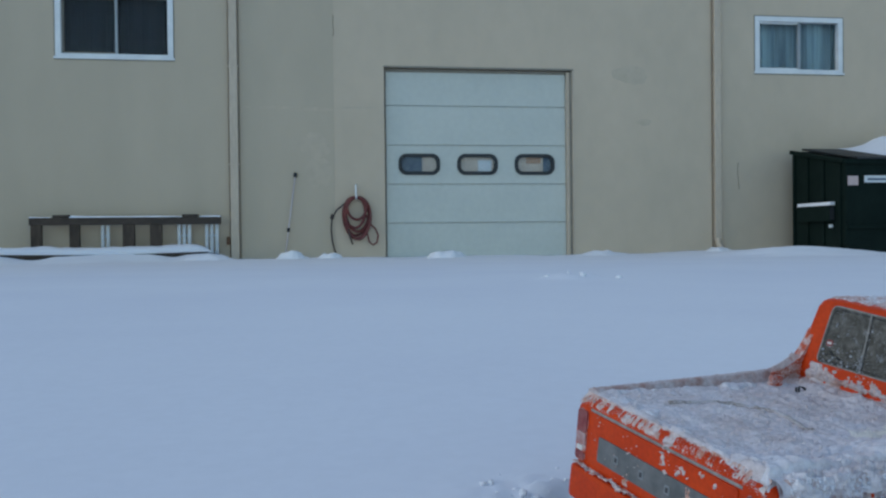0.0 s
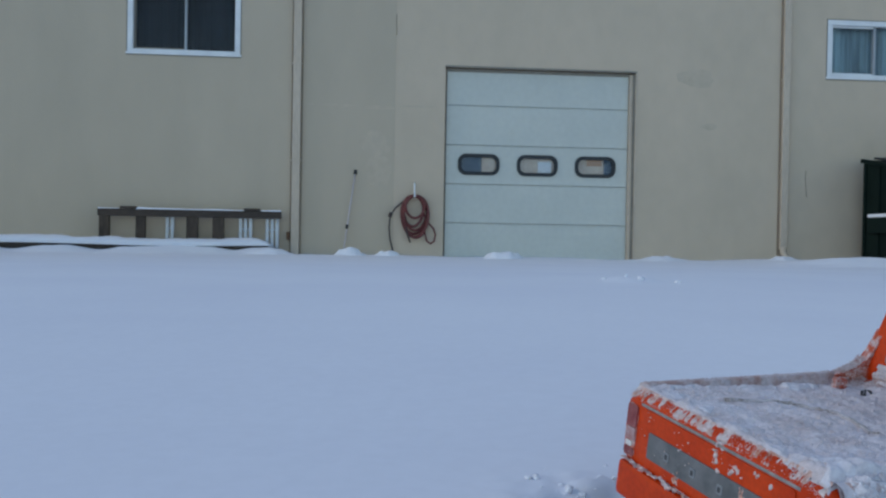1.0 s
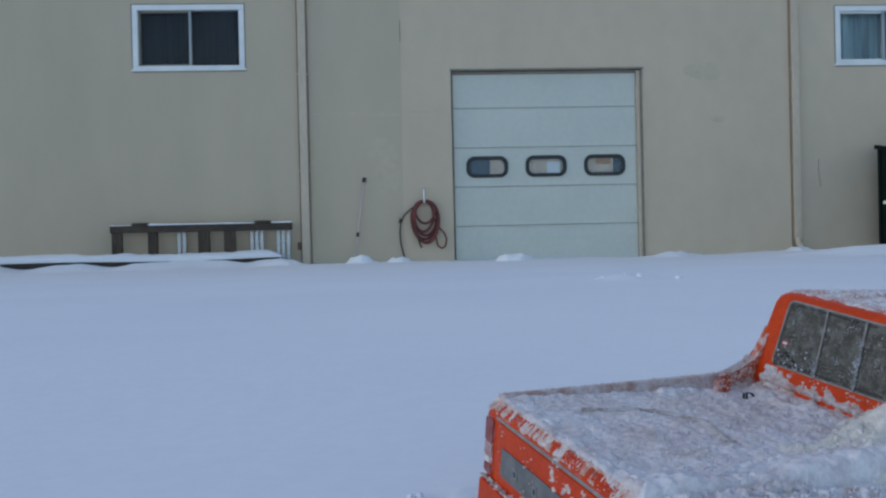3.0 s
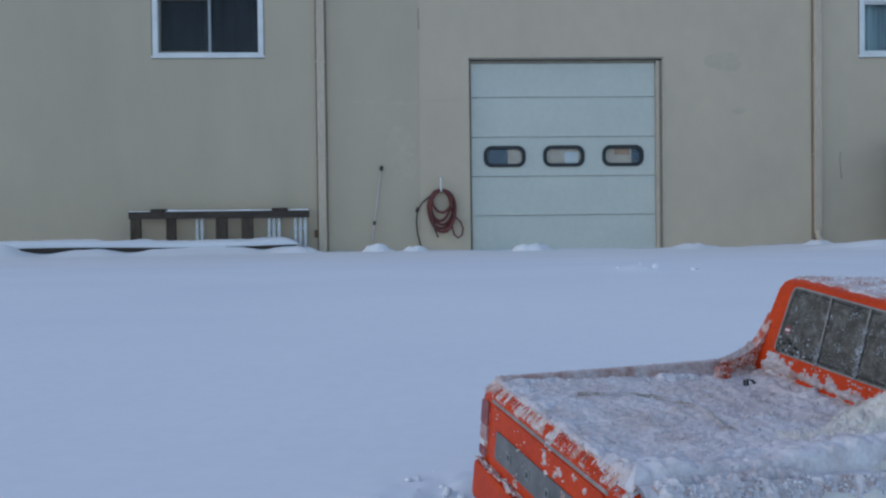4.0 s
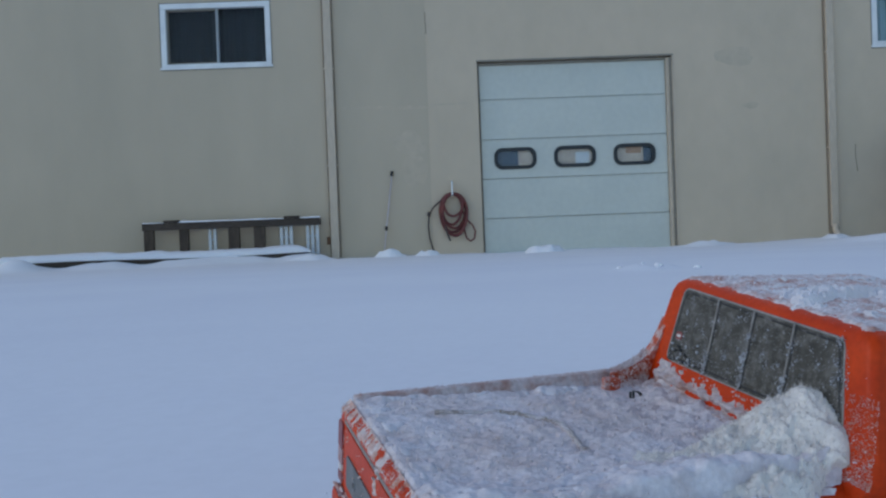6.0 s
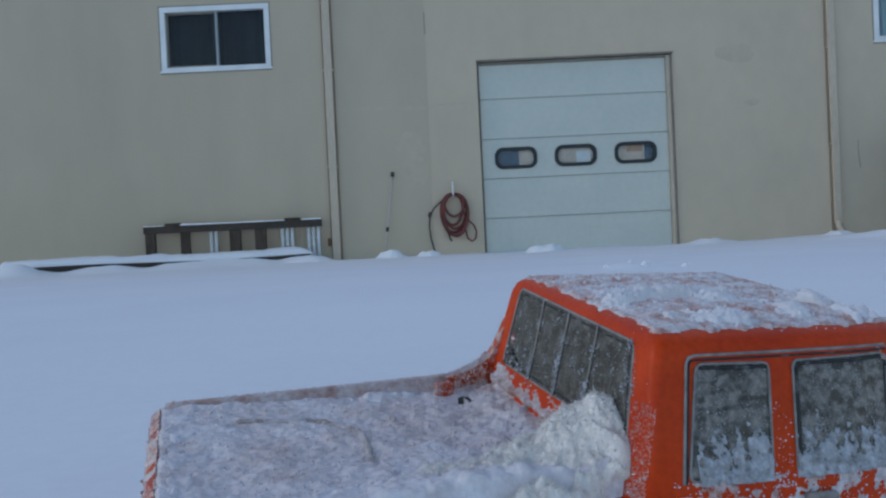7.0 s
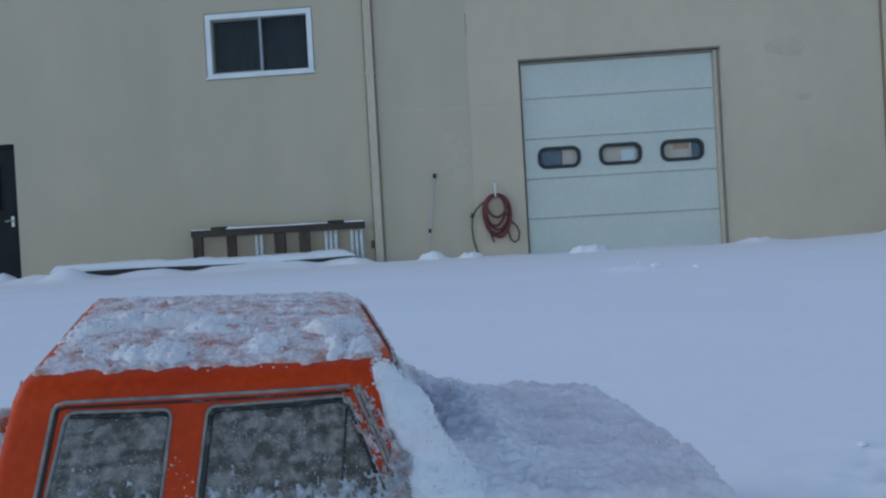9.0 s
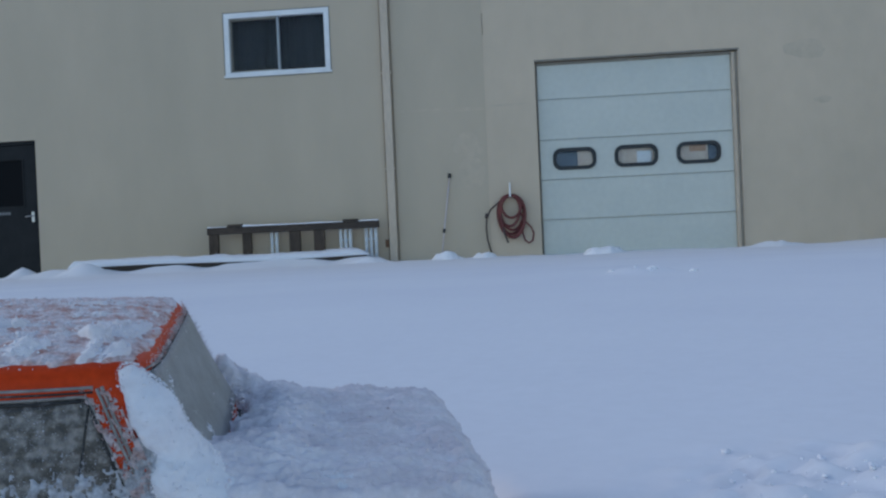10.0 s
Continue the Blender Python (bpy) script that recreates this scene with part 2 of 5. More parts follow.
def tube(points, radius, sides=8, closed=False):
    """A round tube along points."""
    pts = [Vector(p) for p in points]
    n = len(pts)
    v, f = [], []
    up = Vector((0.123, 0.95, 0.28)).normalized()
    for i, p in enumerate(pts):
        a = pts[(i - 1) % n] if closed or i > 0 else p
        b = pts[(i + 1) % n] if closed or i < n - 1 else p
        d = (b - a).normalized()
        s = d.cross(up)
        if s.length < 1e-4:
            s = d.cross(Vector((1, 0, 0)))
        s.normalize()
        t = s.cross(d)
        for k in range(sides):
            ang = 2 * math.pi * k / sides
            v.append(p + radius * (math.cos(ang) * s + math.sin(ang) * t))
    for i in range(n if closed else n - 1):
        for k in range(sides):
            q, r = (i + 1) % n, (k + 1) % sides
            f.append((i * sides + k, i * sides + r, q * sides + r, q * sides + k))
    if not closed:
        f += [tuple(range(sides))[::-1], tuple(range((n - 1) * sides, n * sides))]
    return mesh_from("tube", v, f, True)


def fbm(x, y, z=0.0, octaves=4):
    return noise.fractal(Vector((x, y, z)), 0.9, 2.1, octaves)


def smooth01(t):
    t = min(1.0, max(0.0, t))
    return t * t * (3 - 2 * t)


# ---------------------------------------------------------------- truck frame
TRUCK = Matrix.Translation((-0.695, -13.033, 0.27)) @ Euler((0, 0, radians(16.7))).to_matrix().to_4x4() \
    @ Euler((0, radians(2.5), 0)).to_matrix().to_4x4() @ Euler((radians(7), 0, 0)).to_matrix().to_4x4()
MID = 0.077  # the truck's middle line


# ---------------------------------------------------------------- ground
def lump(x, y, cx, cy, rx, ry, h):
    d = ((x - cx) / rx) ** 2 + ((y - cy) / ry) ** 2
    return h * math.exp(-d)


def ground_height(x, y):
    far = smooth01((y + 12.0) / 11.0)
    z = 0.158 - 0.105 * far
    z += 0.010 * fbm(x * 0.5, y * 0.5, 1.0, 3) * (0.3 + far)
    # drifts along the wall
    w = smooth01((y + 3.2) / 2.6)
    if w > 0:
        z += w * 0.022 * fbm(x * 0.9 + 4, y * 1.4, 2.0, 3)
    z += lump(x, y, 5.6, -0.6, 1.2, 0.8, 0.05)
    z += lump(x, y, 6.0, -2.9, 0.6, 0.40, 0.05) + lump(x, y, 5.0, -3.2, 0.8, 0.4, 0.09) + lump(x, y, 9.4, -2.9, 0.8, 0.6, 0.10)
    z += lump(x, y, -6.20, -2.3, 0.30, 0.3, 0.19) + lump(x, y, -7.75, -1.2, 0.16, 0.2, 0.16)
    z += lump(x, y, 0.06, -9.6, 0.10, 0.08, 0.030) + lump(x, y, 0.2, -9.5, 0.06, 0.06, 0.025)
    # churned snow before and behind the truck
    for cx, cy, r in ((-0.925, -12.85, 0.055), (-0.21, -12.77, 0.125)):
        d = math.hypot((x - cx) / r, (y - cy) / (r * 0.75))
        if d < 1.6:
            k = smooth01((1.6 - d) / 0.9)
            z += k * (0.012 * (min(0.6, abs(fbm(x * 19, y * 19, 5.0, 3))) * 1.3 - 0.15) + 0.003 * fbm(x * 60, y * 60, 8.0, 3))
    # trench that the truck lies in
    p = TRUCK_INV @ Vector((x, y, z))
    if -0.34 < p.x < 0.45 and -0.3 < p.y < 0.35:
        k = smooth01(1 - max(abs(p.x - 0.05) - 0.22, 0) / 0.06) * smooth01(1 - max(abs(p.y - 0.055) - 0.13, 0) / 0.06)
        z -= 0.045 * k
    return z


TRUCK_INV = TRUCK.inverted()


def axis_steps(dense0, dense1, step, lo, hi, growth, cap):
    a = list(np.arange(dense0, dense1 + step / 2, step))
    s, x = step, a[-1]
    while x < hi:
        s = min(s * growth, cap if abs(x) < 10 else s * growth)
        x += s
        a.append(x)
    s, x = step, a[0]
    while x > lo:
        s = min(s * growth, cap if abs(x) < 10 else s * growth)
        x -= s
        a.insert(0, x)
    return a


gx = axis_steps(-1.2, 0.05, 0.008, -900, 900, 1.10, 0.085)
gy = [y for y in axis_steps(-13.30, -12.60, 0.008, -900, 0.6, 1.10, 0.075) if y < 0.45]
gv = [(x, y, ground_height(x, y)) for y in gy for x in gx]
nx = len(gx)
gf = [(j * nx + i, j * nx + i + 1, (j + 1) * nx + i + 1, (j + 1) * nx + i) for j in range(len(gy) - 1) for i in range(nx - 1)]
part("ground", mesh_from("ground", gv, gf, True), SNOW, None, "deep undisturbed blue-white snow over the yard", "structure", "snow")


# ---------------------------------------------------------------- building
def wall_with_holes(x0, x1, z0, z1, y0, y1, holes):
    xs = sorted({x0, x1, *[h[0] for h in holes], *[h[1] for h in holes]})
    zs = sorted({z0, z1, *[h[2] for h in holes], *[h[3] for h in holes]})
    solid = {}
    for i in range(len(xs) - 1):
        for k in range(len(zs) - 1):
            cx, cz = (xs[i] + xs[i + 1]) / 2, (zs[k] + zs[k + 1]) / 2
            solid[i, k] = not any(h[0] < cx < h[1] and h[2] < cz < h[3] for h in holes)
    v, f, at = [], [], {}

    def vid(i, k, side):
        key = (i, k, side)
        if key not in at:
            at[key] = len(v)
            v.append((xs[i], (y0, y1)[side], zs[k]))
        return at[key]

    for (i, k), s in solid.items():
        if not s:
            continue
        f.append((vid(i, k, 0), vid(i + 1, k, 0), vid(i + 1, k + 1, 0), vid(i, k + 1, 0)))
        f.append((vid(i, k, 1), vid(i, k + 1, 1), vid(i + 1, k + 1, 1), vid(i + 1, k, 1)))
        for di, dk, a, b in ((-1, 0, (i, k), (i, k + 1)), (1, 0, (i + 1, k + 1), (i + 1, k)),
                             (0, -1, (i + 1, k), (i, k)), (0, 1, (i, k + 1), (i + 1, k + 1))):
            if not solid.get((i + di, k + dk), False):
                f.append((vid(*a, 0), vid(*b, 0), vid(*b, 1), vid(*a, 1)))
    return mesh_from("wall", v, f)


W1 = (-4.92, -3.21, 3.09, 4.12)
W2 = (6.25, 7.86, 3.06, 4.03)
GAR = (-0.01, 3.06, -0.3, 3.06)
BD = (-9.12, -8.16, -0.3, 2.28)
front = part("wall_front", wall_with_holes(-0.79, 16, -0.5, 6.2, 0.0, 0.28, [GAR, W2]), STUCCO, None,
             "tan painted plain masonry wall with faint stains", "structure", "wall")
part("wall_front_west", wall_with_holes(-16, -0.80, -0.5, 6.2, 0.0, 0.28, [W1, BD]), STUCCO_WEST, None,
               "tan painted plain masonry wall with faint stains", "structure", "wall")
part("wall_joint", box(-0.80, -0.79, 0.003, 0.2, -0.5, 6.2), STUCCO, None, "narrow dark joint between wall panels", "structure", "wall joint")
part("wall_seam", box(-1.65, -0.81, -0.002, 0.0, 2.355, 2.362), STUCCO, None, "faint horizontal seam in the painted wall", "structure", "wall joint")
part("wall_crack", tube([(5.935, -0.001, 1.55), (5.925, -0.001, 1.40), (5.94, -0.001, 1.27), (5.955, -0.001, 1.12)], 0.006, 5), SPOUT_SHADE_CRACK, None, "short crack in the painted wall", "structure", "crack")
part("wall_crack", tube([(-0.796, -0.001, 3.52), (-0.790, -0.001, 3.60), (-0.800, -0.001, 3.72), (-0.793, -0.001, 3.85)], 0.005, 5), SPOUT_SHADE_CRACK, None, "dark crack at the head of the wall joint", "structure", "crack")
def stain(cx, cz, rx, rz, seed, out=0.0012):
    """A thin ragged patch of damp in the paint."""
    loop = []
    for k in range(48):
        a = 2 * math.pi * k / 48
        r = 1 + 0.28 * fbm(math.cos(a) * 1.2 + seed, math.sin(a) * 1.2, 0.3, 3)
        loop.append((cx + rx * r * math.cos(a), cz + rz * r * math.sin(a)))
    part("wall_stain", plate(loop, -out, 0.001), DAMP, None, "faint damp stain in the painted wall", "structure", "stain")


for cx, cz, rx, rz, seed, out in ((-1.12, 1.80, 0.25, 0.20, 2.0, 0.0012), (-1.06, 1.38, 0.20, 0.26, 4.1, 0.0016), (-1.75, 2.40, 0.42, 0.022, 6.3, 0.0012),
                                  (-1.08, 2.38, 0.26, 0.030, 8.8, 0.0014), (-0.42, 2.41, 0.28, 0.018, 9.9, 0.0012), (4.30, 2.22, 0.13, 0.06, 12.5, 0.0012),
                                  (4.05, 3.00, 0.30, 0.16, 14.2, 0.0012)):
    stain(cx, cz, rx, rz, seed, out)
part("wall_back", box(-16, 16, 9.7, 10, -0.5, 6.2), STUCCO, None, "tan back wall of the hall", "structure", "wall")
part("wall_east", box(15.7, 16, 0.28, 9.7, -0.5, 6.2), STUCCO, None, "tan side wall of the hall", "structure", "wall")
part("wall_west", box(-16, -15.7, 0.28, 9.7, -0.5, 6.2), STUCCO, None, "tan side wall of the hall", "structure", "wall")
part("roof", box(-16.2, 16.2, -0.15, 10.2, 6.2, 6.45), STUCCO, None, "flat roof slab of the hall", "structure", "roof")
part("floor", box(-15.7, 15.7, 0.46, 9.7, -0.4, 0.0), ROOM, None, "grey concrete hall floor", "structure", "floor")


def downspout(x0, x1, kink, rust):
    t = thing("downspout", ((x0 + x1) / 2, -0.05, 0.1), "tan painted square downspout strapped to the wall", "downspout", "downspouts on the wall")
    h = (x1 - x0) / 2
    bm = box(-h + 0.018, h - 0.018, -0.030, 0.03, -0.1 if not kink else 0.16, 6.0, 0.006)
    part("pipe", bm, SPOUT, t)
    # dark strips stand in for the shade down both sides of the pipe
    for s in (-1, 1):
        part("shade_strip", box(s * h - 0.006, s * h + 0.006, 0.02, 0.048, -0.1, 6.0, 0.002), SPOUT_SHADE_CRACK, t)
    if kink:
        part("boot", tube([(0, -0.01, 0.2), (0, -0.02, 0.1), (0.03, -0.07, 0.03), (0.06, -0.14, -0.06)], 0.05, 10), SPOUT, t, "bent tan outlet boot")
    for z in (1.4, 2.9, 4.6):
        part("strap", box(-h - 0.004, h + 0.004, -0.033, 0.05, z, z + 0.025, 0.003), SPOUT, t)
    if rust:
        part("bracket", box(-h - 0.05, -h, -0.02, 0.04, 0.18, 0.30, 0.006), RUST, t, "small rusty bracket")
    return t


downspout(-2.405, -2.246, False, True)
downspout(5.47, 5.62, True, False)


def slider_window(rect, name, curtain, label, sash_dark):
    x0, x1, z0, z1 = rect
    cx, cz = (x0 + x1) / 2, (z0 + z1) / 2
    w = thing(name, (cx, 0.05, z0), label, "window", "", "structure")
    a, b = (x1 - x0) / 2, (z1 - z0)
    fw = 0.085
    bm = bmesh.new()
    for r in ((-a, a, b - fw, b), (-a, a, 0, fw), (-a, -a + fw, fw, b - fw), (a - fw, a, fw, b - fw)):
        box(r[0], r[1], -0.055, 0.05, r[2], r[3], 0.006, bm)
    part("window_frame", bm, WHITE_VINYL, w)
    part("caulk_line", ring_plate(rounded_rect(-a - 0.014, a + 0.014, -0.014, b + 0.014, 0.004, 2), rounded_rect(-a + 0.001, a - 0.001, 0.001, b - 0.001, 0.003, 2), -0.056, -0.051), TRIM_DARK, w)
    part("window_sill", box(-a - 0.02, a + 0.02, -0.075, -0.054, 0.0, 0.035, 0.004), WHITE_VINYL, w)
    part("mullion", box(0.0, 0.036, -0.03, 0.04, fw, b - fw, 0.004), GREY_VINYL, w)
    bm = bmesh.new()
    for r in ((-a + fw, 0.0, b - fw - 0.03, b - fw), (-a + fw, 0.0, fw, fw + 0.03), (-a + fw, -a + fw + 0.03, fw, b - fw)):
        box(r[0], r[1], -0.01, 0.03, r[2], r[3], 0.003, bm)
    part("sash", bm, sash_dark, w)
    for s0, s1, y in ((-a + fw, 0.0, 0.012), (0.04, a - fw, 0.026)):
        p = part("pane", box(s0, s1, y, y + 0.004, fw, b - fw), GLASS, w)
        p.visible_shadow = False
    # hanging curtain with folds
    v, f, n = [], [], 80
    for i in range(n + 1):
        x = -a + 2 * a * i / n
        y = 0.14 + 0.025 * math.sin(x * 38 + 2 * math.sin(x * 7)) + 0.012 * math.sin(x * 91)
        v += [(x, y, 0.0), (x, y + 0.004, b + 0.1)]
    for i in range(n):
        f.append((2 * i, 2 * i + 2, 2 * i + 3, 2 * i + 1))
    part("curtain", mesh_from("curtain", v, f, True), curtain, w)
    part("blind_back", box(-a - 0.1, a + 0.1, 0.24, 0.26, -0.1, b + 0.2), ROOM, w)
    return w


slider_window(W1, "window_1", CURTAIN, "white vinyl sliding window with dark drawn curtains", TRIM_DARK)
slider_window(W2, "window_2", CURTAIN_LIGHT, "white vinyl sliding window with pale curtains tinted blue-grey for reflection", WHITE_VINYL)


# tones of the boards added behind the door's glass
BEIGE = mat("beige_stand_in", (0.66, 0.54, 0.46), 0.8, second=(0.58, 0.45, 0.38), scale=4, grain=30)
BLUE_GREY = mat("blue_grey_paint", (0.07, 0.105, 0.16), 0.6, second=(0.11, 0.15, 0.21), scale=4)
WHITE_STAND_IN = mat("white_stand_in", (0.66, 0.67, 0.70), 0.7, grain=30)
BROWN = mat("orange_brown_stand_in", (0.50, 0.29, 0.20), 0.7, grain=30)
# boards added behind each pane, standing in for what the glass shows
STAND_INS = {-1.314: ((-1.30, -0.93, 1.37, 1.69, BLUE_GREY, 0.035), (-0.925, -0.66, 1.37, 1.69, BEIGE, 0.035)),
          -0.364: ((-0.35, 0.285, 1.37, 1.69, BEIGE, 0.040), (-0.02, 0.20, 1.42, 1.60, WHITE_STAND_IN, 0.025)),
          0.582: ((0.60, 1.06, 1.37, 1.69, BEIGE, 0.040), (0.78, 1.03, 1.55, 1.66, BROWN, 0.025), (1.065, 1.235, 1.37, 1.69, BLUE_GREY, 0.035))}


def garage_door():
    d = thing("door_1", (1.53, 0.1, 0.0), "pale grey sectional overhead door with three oval windows", "garage door", "", "structure")
    lines = [-0.03, 0.593, 1.216, 1.838, 2.468, 3.04]
    ovals = [(-1.314, -0.645), (-0.364, 0.299), (0.582, 1.249)]
    for k in range(5):
        z0, z1 = lines[k] + 0.004, lines[k + 1] - 0.004
        holes = []
        if k == 2:
            holes = [(a + 0.04, b - 0.04, 1.36 + 0.04, 1.70 - 0.04) for a, b in ovals]
        me = wall_with_holes(-1.515, 1.44, z0, z1, 0.0, 0.05, holes)
        sec = part("section", me, DOOR_PAINT, d)
        part("hinge_lip", box(-1.515, 1.44, -0.006, 0.0, z1 - 0.02, z1 - 0.006, 0.002), DOOR_PAINT, sec)
        for rib in (0.2, 0.4):
            part("rib", box(-1.51, 1.435, -0.0020, 0.0, z0 + rib, z0 + rib + 0.010, 0.0008), DOOR_PAINT, sec) if k != 2 else None
    for a, b in ovals:
        rim = part("window_rim", ring_plate(rounded_rect(a, b, 1.36, 1.70, 0.13), rounded_rect(a + 0.055, b - 0.055, 1.415, 1.645, 0.085), -0.022, 0.03), RUBBER, d, "black rubber oval window rim")
        p = part("pane", plate(rounded_rect(a + 0.05, b - 0.05, 1.41, 1.65, 0.085), 0.0, 0.004), GLASS, rim)
        p.visible_shadow = False
        for x0, x1, z0, z1, m, y in STAND_INS[a]:
            part("stand_in_board", box(x0, x1, y, y + 0.008, z0, z1), m, rim)
    part("side_jamb", box(1.446, 1.496, -0.06, 0.02, -0.05, 3.03, 0.004), SPOUT, d, "tan side jamb strip")
    part("side_seal", box(1.497, 1.528, -0.085, 0.02, -0.05, 3.03, 0.004), TRIM_DARK, d)
    part("top_seal", box(-1.525, 1.45, -0.025, 0.0, 3.0, 3.045, 0.004), TRIM_DARK, d)
    part("side_seal", box(-1.527, -1.505, -0.02, 0.0, -0.05, 3.0, 0.004), TRIM_DARK, d)
    return d


garage_door()
# dark drip edge round the overhead door's opening
bm = box(-0.02, 3.08, -0.012, -0.002, 3.05, 3.075, 0.002)
part("trim", bm, TRIM_DARK, None, "dark drip edge above the overhead door", "structure", "trim")
part("trim", box(3.06, 3.085, -0.012, -0.002, -0.1, 3.048, 0.002), SPOUT, None, "narrow edge strip beside the overhead door", "structure", "trim")


def black_door():
    d = thing("door_2", (-8.64, 0.06, 0.0), "black painted steel door with a dark window pane", "door", "", "structure")
    part("leaf", wall_with_holes(-0.42, 0.43, -0.05, 2.22, 0.0, 0.045, [(-0.26, 0.21, 1.22, 1.98)]), BLACK_DOOR, d)
    part("door_frame", wall_with_holes(-0.478, 0.478, -0.05, 2.278, -0.03, 0.06, [(-0.425, 0.435, -0.06, 2.225)]), BLACK_DOOR, d)
    part("pane", box(-0.27, 0.22, 0.015, 0.021, 1.21, 1.99), mat("dark_door_pane", (0.006, 0.007, 0.009), 0.45, spec=0.05), d)
    part("window_bead", ring_plate(rounded_rect(-0.28, 0.23, 1.20, 2.0, 0.01), rounded_rect(-0.255, 0.205, 1.225, 1.975, 0.008), -0.008, 0.0), BLACK_DOOR, d)
    esc = part("lock_plate", box(0.335, 0.385, -0.012, 0.0, 0.95, 1.12, 0.004), STEEL, d, "worn steel lock plate")
    part("door_handle", tube([(0.36, -0.01, 1.05), (0.36, -0.05, 1.05), (0.30, -0.055, 1.045), (0.25, -0.05, 1.04)], 0.010, 8), STEEL, esc)
    sign = part("sign", box(-0.30, -0.02, -0.004, 0.0, 1.075, 1.14, 0.001), RUBBER, d, "small dark sign with pale plain bars")
    for k in range(5):
        part("bar", box(-0.27 + 0.05 * k, -0.235 + 0.05 * k, -0.006, -0.004, 1.09, 1.125), MARK_PALE, sign)


black_door()
part("wall_infill", box(-9.2, -8.1, 0.2, 0.27, -0.4, 2.4), ROOM, None, "dark wall behind the black door", "structure", "wall")


# ---------------------------------------------------------------- things at the wall
def hose_reel():
    t = thing("coiled_hose", (-0.475, -0.05, 1.0), "dark red rubber hose coiled over a white wall hook", "hose")
    rng = random.Random(3)
    for k, (rx, rz, cx, cz) in enumerate(((0.20, 0.30, 0.0, -0.30), (0.18, 0.27, 0.02, -0.27), (0.205, 0.32, 0.01, -0.33),
                                          (0.16, 0.24, -0.02, -0.24), (0.19, 0.33, 0.03, -0.33), (0.15, 0.17, 0.01, -0.18))):
        ring = []
        for i in range(40):
            a = 2 * math.pi * i / 40
            ring.append((cx + rx * math.sin(a) * (1 + 0.12 * math.cos(a)), -0.012 * k - 0.01 * math.sin(a * 2 + k), cz + rz * math.cos(a)))
        part("coil", tube(ring, 0.0205, 8, True), HOSE, t)
    part("loop", tube([(0.14, -0.03, -0.25), (0.20, -0.03, -0.40), (0.30, -0.03, -0.50), (0.34, -0.03, -0.60), (0.32, -0.03, -0.71),
                       (0.26, -0.03, -0.75), (0.20, -0.03, -0.70), (0.17, -0.03, -0.58), (0.16, -0.03, -0.42)], 0.014, 8), HOSE, t)
    part("tail", tube([(-0.14, -0.05, -0.42), (-0.11, -0.055, -0.58), (-0.07, -0.05, -0.70), (-0.055, -0.05, -0.735)], 0.015, 8), CORD, t)
    part("lead", tube([(-0.05, -0.03, -0.03), (-0.18, -0.03, -0.10), (-0.30, -0.03, -0.20), (-0.375, -0.03, -0.32), (-0.39, -0.02, -0.50),
                       (-0.375, -0.02, -0.68), (-0.34, -0.01, -0.82), (-0.30, 0.0, -0.95)], 0.013, 8), CORD, t)
    part("coupling", tube([(-0.36, -0.03, -0.27), (-0.385, -0.03, -0.34)], 0.028, 8), CORD, t)
    part("hook", tube([(0.0, 0.04, 0.2), (0.0, -0.01, 0.18), (0.0, -0.02, 0.05), (0.0, -0.05, -0.03), (0.0, -0.10, -0.02), (0.0, -0.11, 0.03)], 0.014, 8), WHITE_VINYL, t, "white metal hook")


hose_reel()


def rod():
    t = thing("thin_rod", (-1.53, -0.05, 0.12), "thin pale grey rod with black ends leaning on the wall", "rod")
    part("shaft", tube([(-0.04, -0.02, 0.0), (0.008, -0.02, 0.373), (0.125, 0.03, 1.235)], 0.010, 8), mat("grey_rod", (0.57, 0.52, 0.53), 0.5, second=(0.50, 0.45, 0.47), scale=9), t)
    part("tip", tube([(0.12, 0.025, 1.20), (0.129, 0.03, 1.265)], 0.026, 8), RUBBER, t, "black rubber tip")
    part("clip", tube([(0.003, -0.02, 0.345), (0.012, -0.02, 0.41)], 0.022, 8), RUBBER, t, "black plastic clip")


rod()


def trestle():
    t = thing("wooden_trestle", (-3.885, -0.22, 0.05), "weathered dark wooden trestle rail standing by the wall", "trestle")
    part("top_rail", box(-1.365, 1.365, -0.05, 0.05, 0.545, 0.655, 0.008), OLD_WOOD, t)
    for x in (-0.92, 0.92):
        part("cap_block", box(x - 0.115, x + 0.115, -0.06, 0.06, 0.657, 0.695, 0.008), OLD_WOOD, t)
    for x, w in ((-1.27, 0.075), (-0.735, 0.07), (0.03, 0.085), (0.42, 0.085)):
        part("post", box(x - w, x + w, -0.04, 0.04, -0.12, 0.545, 0.006), OLD_WOOD_UP, t)
    n, v, f = 60, [], []
    for i in range(n + 1):
        x = -1.36 + 2.72 * i / n
        hgt = 0.656 + (0.03 * max(0.1, 0.6 + 0.5 * fbm(x * 2.0, 3.0)) if -0.78 < x < 0.78 or abs(x) > 1.06 else 0.0)
        v += [(x, -0.048, 0.650), (x, -0.03, hgt), (x, 0.03, hgt), (x, 0.048, 0.650)]
    for i in range(n):
        for k in range(3):
            f.append((4 * i + k, 4 * i + 4 + k, 4 * i + 5 + k, 4 * i + 1 + k))
    part("snow_strip", mesh_from("snow_strip", v, f, True), SNOW, t, "thin strip of snow on the rail")


trestle()


